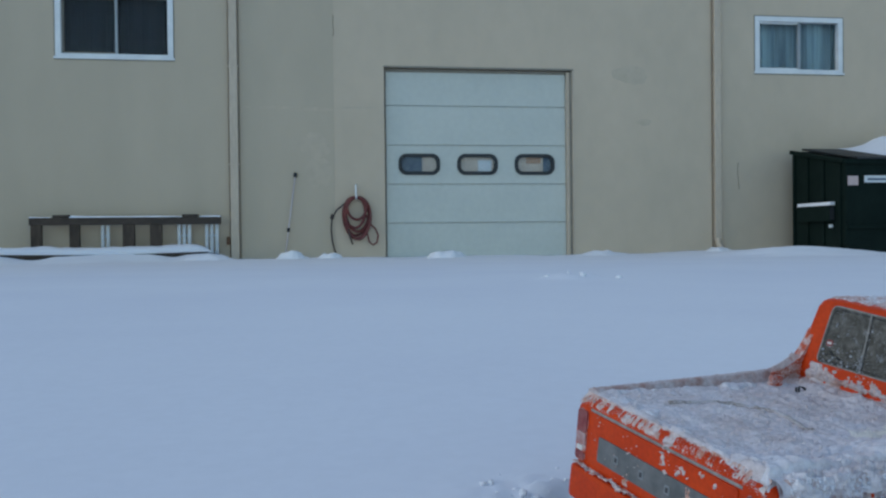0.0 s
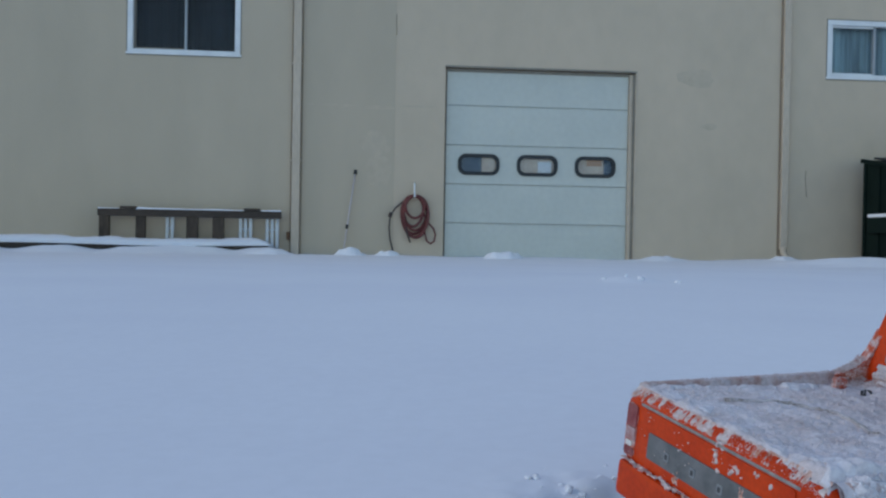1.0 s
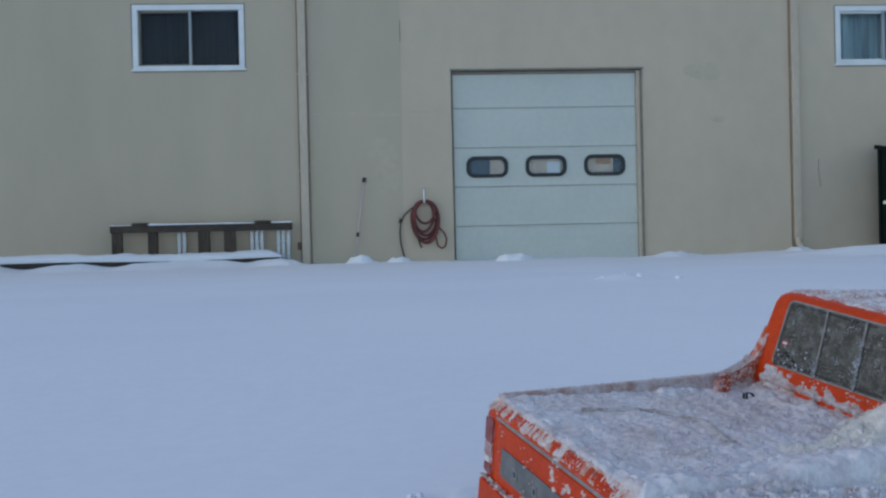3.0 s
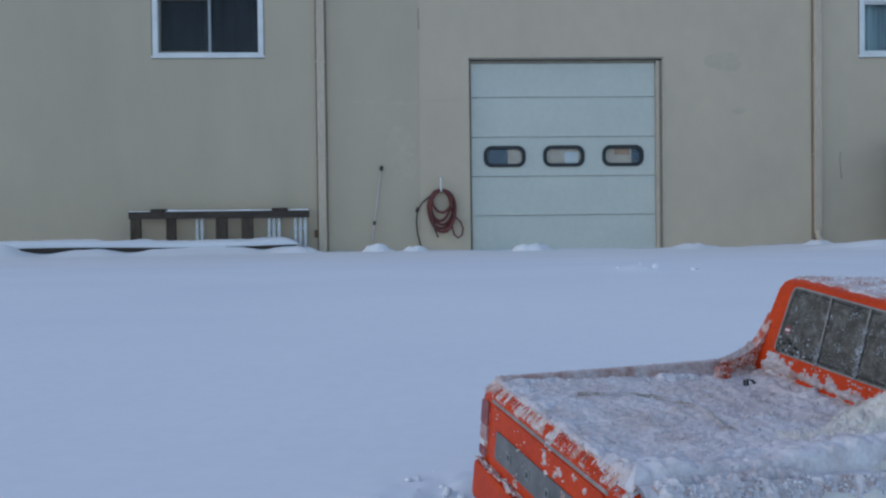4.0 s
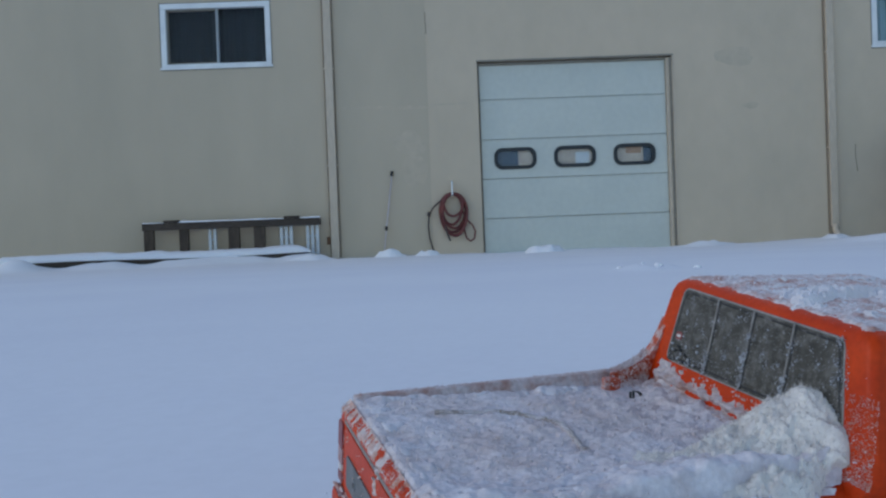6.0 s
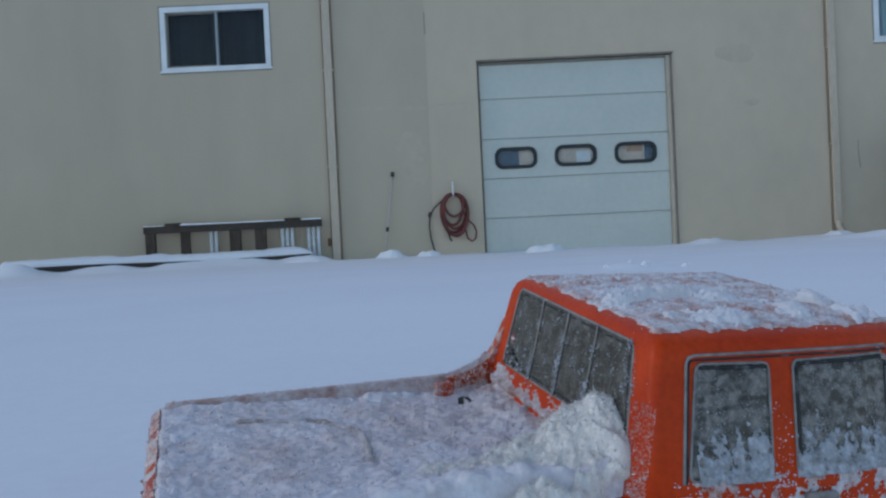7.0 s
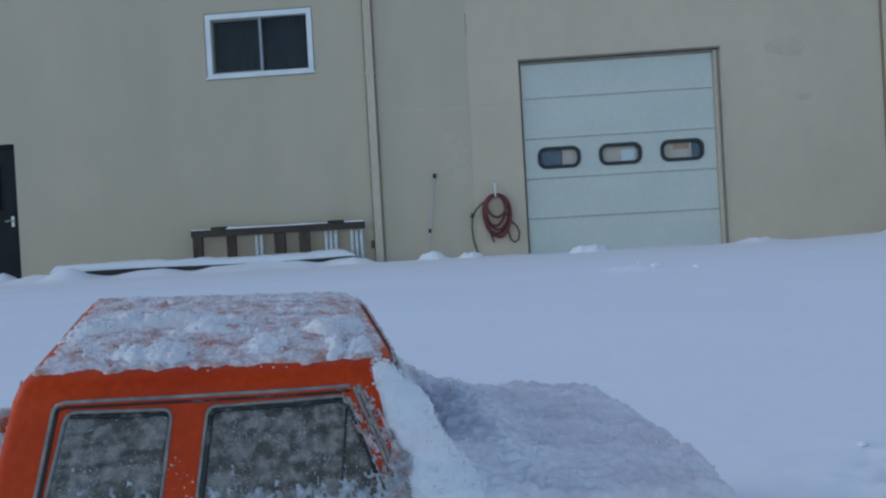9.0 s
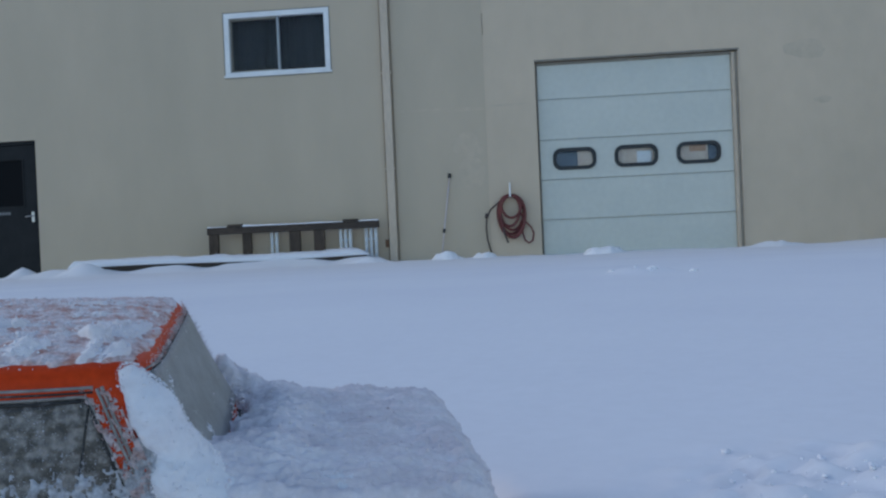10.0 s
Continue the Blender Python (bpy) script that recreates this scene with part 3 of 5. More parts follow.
def ladder(x, n, label):
    t = thing("aluminium_ladder", (x, -0.13, 0.05), label, "ladder", "ladders by the wall")
    w = 0.052
    for k in range(n):
        cx = (k - (n - 1) / 2) * 0.075
        part("rail", box(cx - 0.024, cx + 0.024, -0.02, 0.02, -0.1, 0.57, 0.005), ALU, t)
    for z in (0.1, 0.36):
        part("rung", box(-(n - 1) * 0.0375, (n - 1) * 0.0375, 0.022, 0.035, z, z + 0.03, 0.003), ALU, t)
    return t


ladder(-4.21, 2, "white aluminium ladder standing on edge by the wall")
ladder(-3.07, 3, "white aluminium ladder with three rails by the wall")
ladder(-2.665, 3, "white aluminium ladder with three rails by the wall")


def plank_stack():
    a, b = Vector((-6.72, -1.75, 0.125)), Vector((-2.66, -0.62, 0.125))
    d = (b - a)
    ang = math.atan2(d.y, d.x)
    t = thing("plank_stack", Matrix.Translation(a) @ Matrix.Rotation(ang, 4, "Z"), "low dark plank pile under a thick snow cap", "planks")
    ln = d.length
    for k in range(3):
        part("plank", box(0.0, ln - 0.12 * k, 0.02 + 0.22 * k, 0.21 + 0.22 * k, -0.02, 0.055, 0.008), OLD_WOOD, t)
    n, v, f = 150, [], []
    prof = ((-0.01, 0.05), (-0.03, 0.075), (-0.015, 0.115), (0.08, 0.145), (0.4, 0.155), (0.68, 0.12), (0.70, 0.05))
    m = len(prof)
    for i in range(n + 1):
        x = -0.03 + (ln + 0.06) * i / n
        e = min(1.0, (x + 0.03) / 0.07, (ln + 0.04 - x) / 0.15)
        e = math.sqrt(max(0.02, e))
        for y, z in prof:
            q = fbm(x * 2.2, y * 3 + 7, 0.0, 3)
            v.append((x, y + 0.02 * q, 0.05 + (z - 0.05) * e * (1 + 0.22 * q) + 0.012 * math.sin(x * 1.7)))
    for i in range(n):
        for k in range(m - 1):
            f.append((i * m + k, i * m + m + k, i * m + m + k + 1, i * m + k + 1))
    f += [tuple(range(m))[::-1], tuple(range(n * m, n * m + m))]
    part("snow_cap", mesh_from("snow_cap", v, f, True), SNOW, t, "thick smooth cap of snow")


plank_stack()


def plank_bank():
    """The yard's snow lapping over the front of the planks, with a few gaps left open."""
    a, b = Vector((-7.30, -1.91, 0.0)), Vector((-2.45, -0.56, 0.0))
    d = b - a
    ln = d.length
    d.normalize()
    side = Vector((d.y, -d.x, 0.0))
    n, m, v, f = 200, 16, [], []
    for i in range(n + 1):
        x = ln * i / n
        p = a + d * x
        gap = math.exp(-((p.x + 5.95) / 0.26) ** 2) + math.exp(-((p.x + 4.93) / 0.26) ** 2) + 0.8 * math.exp(-((p.x + 3.15) / 0.20) ** 2)
        crest = 0.163 - 0.060 * min(1.0, gap) + 0.014 * fbm(x * 1.6, 2.0, 3.0, 3) - 0.05 * smooth01((0.4 - x) / 0.4) - 0.04 * smooth01((x - ln + 0.25) / 0.25)
        for k in range(m + 1):
            out = 0.70 * k / m
            q = p + side * (out - 0.012)
            g = ground_height(q.x, q.y) - 0.006
            v.append((q.x, q.y, g + max(0.0, crest - g) * (1 - smooth01(out / 0.66)) ** 1.5 * (1 + 0.10 * fbm(q.x * 2.4, q.y * 2.4, 6.0, 3))))
    for i in range(n):
        for k in range(m):
            f.append((i * (m + 1) + k, i * (m + 1) + k + 1, (i + 1) * (m + 1) + k + 1, (i + 1) * (m + 1) + k))
    part("snow_bank", mesh_from("snow_bank", v, f, True), SNOW, None, "low bank of snow lapping over the plank pile", "stuff", "snow")


plank_bank()


def dumpster():
    t = thing("dumpster", (6.74, -1.74, 0.0), "dark green steel dumpster with snow on its lid", "dumpster")
    ln, dp, h = 2.1, 1.44, 1.45
    v = [(0, 0, 0.0), (ln, 0, 0.0), (ln, dp, 0.0), (0, dp, 0.0), (0, 0, h), (ln, 0, h), (ln, dp, h + 0.27), (0, dp, h + 0.27)]
    bm = bmesh.new()
    vs = [bm.verts.new(p) for p in v]
    for q in ((0, 1, 5, 4), (1, 2, 6, 5), (2, 3, 7, 6), (3, 0, 4, 7), (3, 2, 1, 0), (4, 5, 6, 7)):
        bm.faces.new([vs[i] for i in q])
    bmesh.ops.bevel(bm, geom=bm.edges[:], offset=0.012, segments=1, affect="EDGES")
    part("body", bm, BIN_GREEN, t)
    part("rim", box(-0.03, ln + 0.03, -0.04, 0.03, h - 0.06, h + 0.01, 0.01), BIN_GREEN, t)
    tilt = math.atan2(0.27, dp)
    rail = part("side_rim", box(-0.05, 0.02, 0.0, dp + 0.03, -0.05, 0.015, 0.01), BIN_GREEN, t)
    rail.matrix_local = Matrix.Translation((0, 0, h)) @ Matrix.Rotation(tilt, 4, "X")
    for y in (0.12, 0.55, 0.98, 1.36):
        part("rib", box(-0.03, 0.0, y - 0.03, y + 0.03, 0.0, h - 0.06 + 0.19 * y, 0.006), BIN_GREEN, t)
    pk = part("fork_pocket", box(-0.10, 0.0, 0.26, 1.14, 0.54, 0.78, 0.012), BIN_GREEN, t, "square fork pocket on the bin's flank")
    part("snow_strip", box(-0.098, -0.004, 0.25, 1.15, 0.78, 0.835, 0.018), SNOW, pk, "strip of snow on the pocket")
    # black plate painted as the dark inside of the pocket's open end
    part("mouth_shade", box(-0.09, -0.02, 0.254, 0.259, 0.56, 0.76), RUBBER, pk)
    part("latch", box(-0.05, -0.005, 0.30, 0.36, 0.44, 0.49, 0.006), LABEL_WHITE, t, "small pale latch")
    lid = part("lid", box(0.15, ln + 0.05, -0.06, dp, 0.02, 0.05, 0.01), RUBBER, t, "black plastic lid")
    lid.matrix_local = Matrix.Translation((0, 0, h)) @ Matrix.Rotation(tilt, 4, "X")
    part("rib", box(0.0, ln, -0.035, 0.0, 0.42, 0.48, 0.008), BIN_GREEN, t)
    part("sticker", box(0.03, 0.20, -0.010, -0.005, 1.07, 1.21, 0.001), LABEL_PINK, t, "faded pink label without readable words")
    lab = part("sticker", box(0.30, 0.72, -0.010, -0.005, 1.11, 1.215, 0.001), LABEL_WHITE, t, "white label with plain bars")
    part("bar", box(0.35, 0.67, -0.013, -0.010, 1.145, 1.175), BLUE_GREY, lab)
    n, vv, ff = 28, [], []
    for j in range(n + 1):
        for i in range(n + 1):
            x, y = 0.80 + (ln - 0.75) * i / n, -0.05 + (dp + 0.05) * j / n
            e = math.sqrt(max(0.0, min(1.0, i / 5, (n - i) / 5, j / 4, (n - j) / 4)))
            rise = 0.015 + 0.19 * smooth01((x - 0.85) / 0.7)
            vv.append((x, y, h + 0.05 + 0.19 * max(0, y) + rise * e * (1 + 0.25 * fbm(x * 2, y * 2, 9.0, 3))))
    for j in range(n):
        for i in range(n):
            ff.append((j * (n + 1) + i, j * (n + 1) + i + 1, (j + 1) * (n + 1) + i + 1, (j + 1) * (n + 1) + i))
    part("snow_cap", mesh_from("snow_cap", vv, ff, True), SNOW, t, "rounded cap of snow")


dumpster()


# ---------------------------------------------------------------- toy pickup truck
def settle(u, w, h):
    """How the soft body lies: its tail cocked up a little, narrower than it is moulded."""
    v = u * (0.91 if u > 0 else 0.97) + ((0.13 - 0.27 * max(0.0, 0.16 - w)) * (u - 0.15) if u > 0.15 else 0.0)
    k = MID + (w - MID) * 0.945 - (0.10 * (u - 0.05) ** 2 if u < 0.05 else 0.0)
    swell = smooth01((u + 0.022) / 0.011) * smooth01((0.155 - u) / 0.065) * smooth01((0.05 - w) / 0.05)
    if u < 0.0:
        swell *= smooth01((h + 0.0535) / 0.006)
    k -= (0.0033 + 0.205 * min(0.045, max(0.0, -h))) * swell
    lift = 0.013 - 0.0056 * smooth01((h + 0.076) / 0.011)
    cant = 0.008 * max(0.0, w) * smooth01((h + 0.020) / 0.025)
    return (v, k, h + cant + lift * min(1.0, max(0.0, (-u - 0.03) / 0.16)))


def bend(u, w, h):
    """A light curve of the soft body, along its length."""
    return settle(u, w + 0.24 * (u - 0.05) ** 2, h)


def settled(bm):
    for q in bm.verts:
        q.co = settle(*q.co)
    return bm


truck = thing("toy_pickup_truck", TRUCK, "orange radio-controlled toy pickup truck crusted with snow", "toy truck")


def half_width(h):
    if h > 0.003:
        return 0.0765 - 1.4 * (h - 0.003)
    return 0.077 - 0.165 * h


def rear_u(h):
    return -0.002 + 0.21 * h


def front_u(h):
    return 0.1265 - 0.53 * h


def nose(w):
    """How far the windscreen bows forward of its near corner."""
    return 0.0168 * (1 - min(1.0, abs((w - 0.078) / 0.080)) ** 8) + 0.02 * w


def body_shell():
    st = []
    for u, hw, top, crown, hb in ((-0.191, 0.079, -0.072, 0.000, -0.110), (-0.1905, 0.083, -0.066, 0.001, -0.112),
                                  (-0.187, 0.085, -0.0622, 0.001, -0.113), (-0.180, 0.086, -0.0606, 0.000, -0.114),
                                  (-0.140, 0.0865, -0.0582, -0.003, -0.115), (-0.080, 0.0865, -0.0540, -0.003, -0.115),
                                  (-0.020, 0.0865, -0.050, -0.001, -0.115), (0.060, 0.0865, -0.050, 0.0, -0.115),
                                  (0.140, 0.0865, -0.050, 0.003, -0.115), (0.170, 0.0865, -0.050, 0.006, -0.115),
                                  (0.220, 0.0870, -0.051, 0.006, -0.115), (0.255, 0.0870, -0.053, 0.005, -0.115),
                                  (0.273, 0.0865, -0.057, 0.004, -0.114), (0.283, 0.0850, -0.064, 0.002, -0.112),
                                  (0.2875, 0.0820, -0.074, 0.001, -0.110)):
        half = [(-hw + 0.004, hb), (-hw - 0.001, hb + 0.012), (-hw - 0.0015, -0.088), (-hw, top - 0.010), (-hw + 0.0022, top - 0.0035),
                (-hw + 0.007, top), (-hw * 0.6, top + crown * 0.8), (-hw * 0.3, top + crown)]
        prof = half + [(0, top + crown)] + [(-a, b) for a, b in reversed(half)]
        st.append([bend(u, MID + a, b) for a, b in prof])
    n = len(st[0])
    v = [p for s in st for p in s]
    f = []
    for i in range(len(st) - 1):
        for k in range(n):
            q = (k + 1) % n
            f.append((i * n + k, i * n + q, (i + 1) * n + q, (i + 1) * n + k))
    f += [tuple(range(n))[::-1], tuple(range((len(st) - 1) * n, len(st) * n))]
    return part("body_shell", mesh_from("body_shell", v, f, True), ORANGE, truck, "glossy orange moulded body shell")


shell = body_shell()


def dense_loop(loop, k):
    """The same loop with its long sides cut into k pieces."""
    out = []
    for i, p in enumerate(loop):
        q = loop[(i + 1) % len(loop)]
        out.append(p)
        if i % 6 == 5:
            out += [(p[0] + (q[0] - p[0]) * j / k, p[1] + (q[1] - p[1]) * j / k) for j in range(1, k)]
    return out


def cab_shell():
    rings = []
    for h, inset, hw in ((-0.060, 0, 0), (-0.045, 0, 0), (-0.02, 0, 0), (0.0, 0, 0), (0.003, 0.0, 0.0765), (0.0072, 0.0008, 0.0744), (0.0092, 0.0022, 0.0716),
                         (0.0105, 0.0044, 0.0684), (0.0116, 0.009, 0.0625), (0.0130, 0.022, 0.047), (0.0140, 0.040, 0.028)):
        u0, u1, hw = rear_u(h) + inset, front_u(min(h, 0.008)) - inset, hw or half_width(h)
        rings.append([bend(x + nose(MID + z) * smooth01((x - 0.06) / 0.05), MID + z, h) for x, z in dense_loop(rounded_rect(u0, u1, -hw, hw, 0.0045 if inset < 0.02 else 0.010, 5), 20)])
    n = len(rings[0])
    v = [p for r in rings for p in r]
    f = [(i * n + k, i * n + (k + 1) % n, (i + 1) * n + (k + 1) % n, (i + 1) * n + k) for i in range(len(rings) - 1) for k in range(n)]
    f.append(tuple(range((len(rings) - 1) * n, len(rings) * n)))
    return part("cab_shell", mesh_from("cab_shell", v, f, True), ORANGE, truck, "glossy orange moulded cab")


cab = cab_shell()


def on_side(u, h, out, side=-1):
    return bend(u, MID + side * (half_width(h) + out), h)


def on_rear(w, h, out):
    p = bend(rear_u(h) - out, w, h)
    return p


def on_front(w, h, out):
    return bend(front_u(h) + nose(w) + 0.88 * out, w, h + 0.47 * out)


def panel(name, loop, place, e0, e1, material, parent, label=""):
    """A thin plate on a face of the cab; loop in that face's own two coordinates."""
    n = len(loop)
    v = [place(a, b, e0) for a, b in loop] + [place(a, b, e1) for a, b in loop]
    f = [tuple(range(n)), tuple(range(2 * n - 1, n - 1, -1))]
    f += [(i, n + i, n + (i + 1) % n, (i + 1) % n) for i in range(n)]
    return part(name, mesh_from(name, v, f), material, parent, label)


def curved_pane(name, quad, place, e0, e1, material, parent, label="", nu=22, nh=12):
    """A thin pane that follows a curved face of the cab; quad gives its four corners, top ones first."""
    (a, b, c, d), v, f = [Vector(q) for q in quad], [], []
    for e in (e1, e0):
        for j in range(nh + 1):
            for i in range(nu + 1):
                q = a.lerp(b, i / nu).lerp(d.lerp(c, i / nu), j / nh)
                v.append(place(q.x, q.y, e))
    m = (nu + 1) * (nh + 1)
    for j in range(nh):
        for i in range(nu):
            k = j * (nu + 1) + i
            f += [(k, k + 1, k + nu + 2, k + nu + 1), (m + k, m + k + nu + 1, m + k + nu + 2, m + k + 1)]
    rim = [i for i in range(nu)] + [(nu + 1) * j + nu for j in range(nh)] + [(nu + 1) * nh + i for i in range(nu, 0, -1)] + [(nu + 1) * j for j in range(nh, 0, -1)]
    f += [(p, m + p, m + q, q) for p, q in zip(rim, rim[1:] + rim[:1])]
    return part(name, mesh_from(name, v, f, True), material, parent, label)


def round_loop(loop, r=0.004, n=4):
    out = []
    m = len(loop)
    for i, p in enumerate(loop):
        a, b, c = Vector(loop[i - 1]), Vector(p), Vector(loop[(i + 1) % m])
        d0, d1 = (a - b).normalized() * r, (c - b).normalized() * r
        for k in range(n + 1):
            t = k / n
            q = (b + d0) * (1 - t) ** 2 + 2 * b * t * (1 - t) + (b + d1) * t * t
            out.append((q.x, q.y))
    return out


def edging(name, loop, place, out, radius, material, parent, closed=True, label=""):
    pts = []
    m = len(loop)
    for i in range(m if closed else m - 1):
        a, b = Vector(loop[i]), Vector(loop[(i + 1) % m])
        k = max(1, int((b - a).length / 0.004))
        for j in range(k):
            q = a.lerp(b, j / k)
            pts.append(place(q.x, q.y, out))
    if not closed:
        pts.append(place(*loop[-1], out))
    return part(name, tube(pts, radius, 6, closed), material, parent, label)


# side windows of both flanks
for side in (-1, 1):
    def flank(u, h, out, side=side):
        return on_side(u, h, out, side)

    rear_loop = round_loop([(0.0172, 0.0), (0.0530, -0.0006), (0.0474, -0.0405), (0.0075, -0.0405)], 0.0035)
    win = curved_pane("quarter_window", [(0.0176, -0.0004), (0.0526, -0.0010), (0.0470, -0.0401), (0.0079, -0.0401)], flank, -0.0008, 0.0004, PANE_FROST, truck, "frosted quarter window")
    edging("window_trim", rear_loop, flank, 0.0004, 0.00062, TRIM_GREY, win)
    edging("window_seal", [(0.0185, -0.0014), (0.0515, -0.0020)], flank, 0.0005, 0.0007, TRIM_BLACK, win, False)
    front_loop = round_loop([(0.0655, -0.0004), (0.1162, 0.0004), (0.1345, -0.0405), (0.0598, -0.0405)], 0.0030)
    win = curved_pane("door_window", [(0.0659, -0.0008), (0.1158, 0.0000), (0.1341, -0.0401), (0.0602, -0.0401)], flank, -0.0008, 0.0004, PANE_FROST, truck, "frosted door window")
    edging("window_trim", front_loop, flank, 0.0004, 0.00062, TRIM_GREY, win)
    edging("window_seal", [(0.0672, -0.0017), (0.1140, -0.0012)], flank, 0.0005, 0.0007, TRIM_BLACK, win, False)
    edging("window_seal", [(0.0666, -0.003), (0.0620, -0.036)], flank, 0.0007, 0.0009, TRIM_BLACK, win, False)
    edging("vent_post", [(0.1165, -0.004), (0.1130, -0.036)], flank, 0.0003, 0.0005, TRIM_BLACK, win, False)
    edging("vent_post", [(0.1172, -0.0030), (0.1332, -0.0385)], flank, 0.0004, 0.0007, TRIM_BLACK, win, False)
    outer = [(0.0048, -0.0412), (0.0104, -0.012), (0.0128, 0.0005), (0.0140, 0.0024), (0.0170, 0.0031), (0.1180, 0.0034)]
    edging("drip_rail", outer, flank, 0.0003, 0.00068, TRIM_GREY, cab, False, "grey moulded drip rail")
    edging("drip_rail", [(a + (0.0014 if i < 3 else 0.0), b - (0.0017 if i > 2 else 0.0)) for i, (a, b) in enumerate(outer)], flank, 0.0001, 0.0005, TRIM_BLACK, cab, False)
    edging("pillar_trim", [(0.1195, 0.0030), (0.1290, -0.0180), (0.1425, -0.0450)], flank, 0.0003, 0.0007, TRIM_GREY, cab, False)
    edging("pillar_trim", [(0.1212, 0.0035), (0.1307, -0.0175), (0.1445, -0.0450)], flank, 0.0001, 0.0008, TRIM_GREY, cab, False)
    part("door_handle", tube([on_side(0.062, -0.0490, 0.001, side), on_side(0.064, -0.0478, 0.004, side), on_side(0.074, -0.0482, 0.004, side),
                                   on_side(0.077, -0.0500, 0.001, side)], 0.0016, 8), TRIM_GREY, truck, "grey door handle")
    edging("door_seam", [(0.0535, -0.050), (0.0520, -0.105)], flank, -0.0003, 0.0006, TRIM_BLACK, shell, False)

# rear window with three bars
rw = round_loop([(0.0160, 0.0050), (0.1385, 0.0062), (0.1410, -0.0325), (0.0110, -0.0320)], 0.005)
rear_window = panel("rear_window", rw, on_rear, -0.0006, 0.0001, PANE_DARK, truck, "dark frosted sliding rear window")
edging("window_trim", rw, on_rear, -0.0002, 0.00062, TRIM_GREY, rear_window)
edging("window_seal", [(a + (0.0021 if a < MID else -0.0021), b + (0.0020 if b < -0.01 else -0.0020)) for a, b in rw], on_rear, -0.0002, 0.0006, TRIM_BLACK, rear_window)
for wb, wt in ((0.1040, 0.1062), (0.0740, 0.0762), (0.0440, 0.0465)):
    edging("bar", [(wt, 0.0055), (wb, -0.0322)], on_rear, -0.0001, 0.0007, TRIM_GREY, rear_window, False)
    edging("window_seal", [(wt - 0.0016, 0.0050), (wb - 0.0016, -0.0318)], on_rear, -0.0001, 0.0006, TRIM_BLACK, rear_window, False)
panel("sticker", rounded_rect(0.1305, 0.1362, -0.0205, -0.0160, 0.0018, 4), on_rear, 0.0000, 0.0005, LIGHT_RED, rear_window, "tiny red and white sticker")
panel("sticker", rounded_rect(0.1315, 0.1352, -0.0189, -0.0175, 0.0004, 2), on_rear, 0.0005, 0.0007, LIGHT_WHITE, rear_window)

# windscreen
ws = round_loop([(0.0130, 0.0050), (0.1400, 0.0050), (0.1500, -0.0400), (0.0040, -0.0400)], 0.004)


def bowed_pane(nu=40, nh=8):
    v, f = [], []
    for j in range(nh + 1):
        h = 0.0050 - 0.0450 * j / nh
        a, b = 0.0130 - 0.0090 * j / nh, 0.1400 + 0.0100 * j / nh
        for i in range(nu + 1):
            v.append(on_front(a + (b - a) * i / nu, h, 0.0005))
    for j in range(nh):
        for i in range(nu):
            f.append((j * (nu + 1) + i, j * (nu + 1) + i + 1, (j + 1) * (nu + 1) + i + 1, (j + 1) * (nu + 1) + i))
    me = mesh_from("windscreen", v, f, True)
    ob = part("windscreen", me, PANE_CLEAR, truck, "bowed grey windscreen dusted with frost")
    md = ob.modifiers.new("thickness", "SOLIDIFY")
    md.thickness = 0.0006
    return ob


screen = bowed_pane()
edging("window_seal", ws, on_front, 0.0004, 0.0007, TRIM_BLACK, screen)
edging("window_trim", [(0.012, 0.0064), (0.139, 0.0064)], on_front, 0.0002, 0.0005, TRIM_GREY, screen, False)


# tail: groove, lamps, panel, bumper
def tail(w, h, out):
    return bend(-0.1908 - out, w, h)


TS = 0.0137  # shift of the middle line at the tail
edging("tailgate_groove", [(0.010, -0.0745), (0.146, -0.0745)], tail, -0.0004, 0.0013, TRIM_GREY, shell, False)
panel("tailgate", rounded_rect(0.012, 0.142, -0.1085, -0.0762, 0.002, 3), tail, -0.0005, 0.0010, ORANGE, truck, "orange moulded tailgate")
gpan = panel("tailgate_panel", rounded_rect(0.0225, 0.1330, -0.1035, -0.0880, 0.0012, 3), tail, 0.0010, 0.0018, PLATE_GREY, truck, "grey inset tailgate panel with worn marks")
for k, wc in enumerate((0.0415, 0.0640, 0.0880, 0.1130)):
    mk = panel("mark", rounded_rect(wc - 0.0024, wc + 0.0024, -0.0988, -0.0935, 0.001, 3), tail, 0.0018, 0.0022, MARK_PALE, gpan, "worn pale mark")
    panel("mark", rounded_rect(wc - 0.0010, wc + 0.0012, -0.0976, -0.0948, 0.0004, 2), tail, 0.0022, 0.0024, MARK_DARK, mk)
for s in (-1, 1):
    c = MID + s * 0.0765
    lamp = panel("tail_lamp", rounded_rect(c - 0.0054, c + 0.0056, -0.1095, -0.0765, 0.0022, 4), tail, -0.0008, 0.0006, ORANGE_FROST, truck, "frosted red and white tail lamp")
    panel("lens", rounded_rect(c - 0.0052, c + 0.0054, -0.0908, -0.0768, 0.0020, 4), tail, 0.0004, 0.0014, LIGHT_RED, lamp, "dark red lens")
    panel("lens", rounded_rect(c - 0.0050, c + 0.0052, -0.0990, -0.0912, 0.0014, 4), tail, 0.0004, 0.0013, LIGHT_PINK, lamp, "frosted pink lens")
    panel("lens", rounded_rect(c - 0.0024, c + 0.0040, -0.1030, -0.0996, 0.0008, 3), tail, 0.0004, 0.0012, LIGHT_WHITE, lamp, "small white lens")
    panel("lens", rounded_rect(c - 0.0050, c + 0.0052, -0.1085, -0.1036, 0.0014, 3), tail, 0.0004, 0.0011, LIGHT_RED, lamp, "dark red reflector")
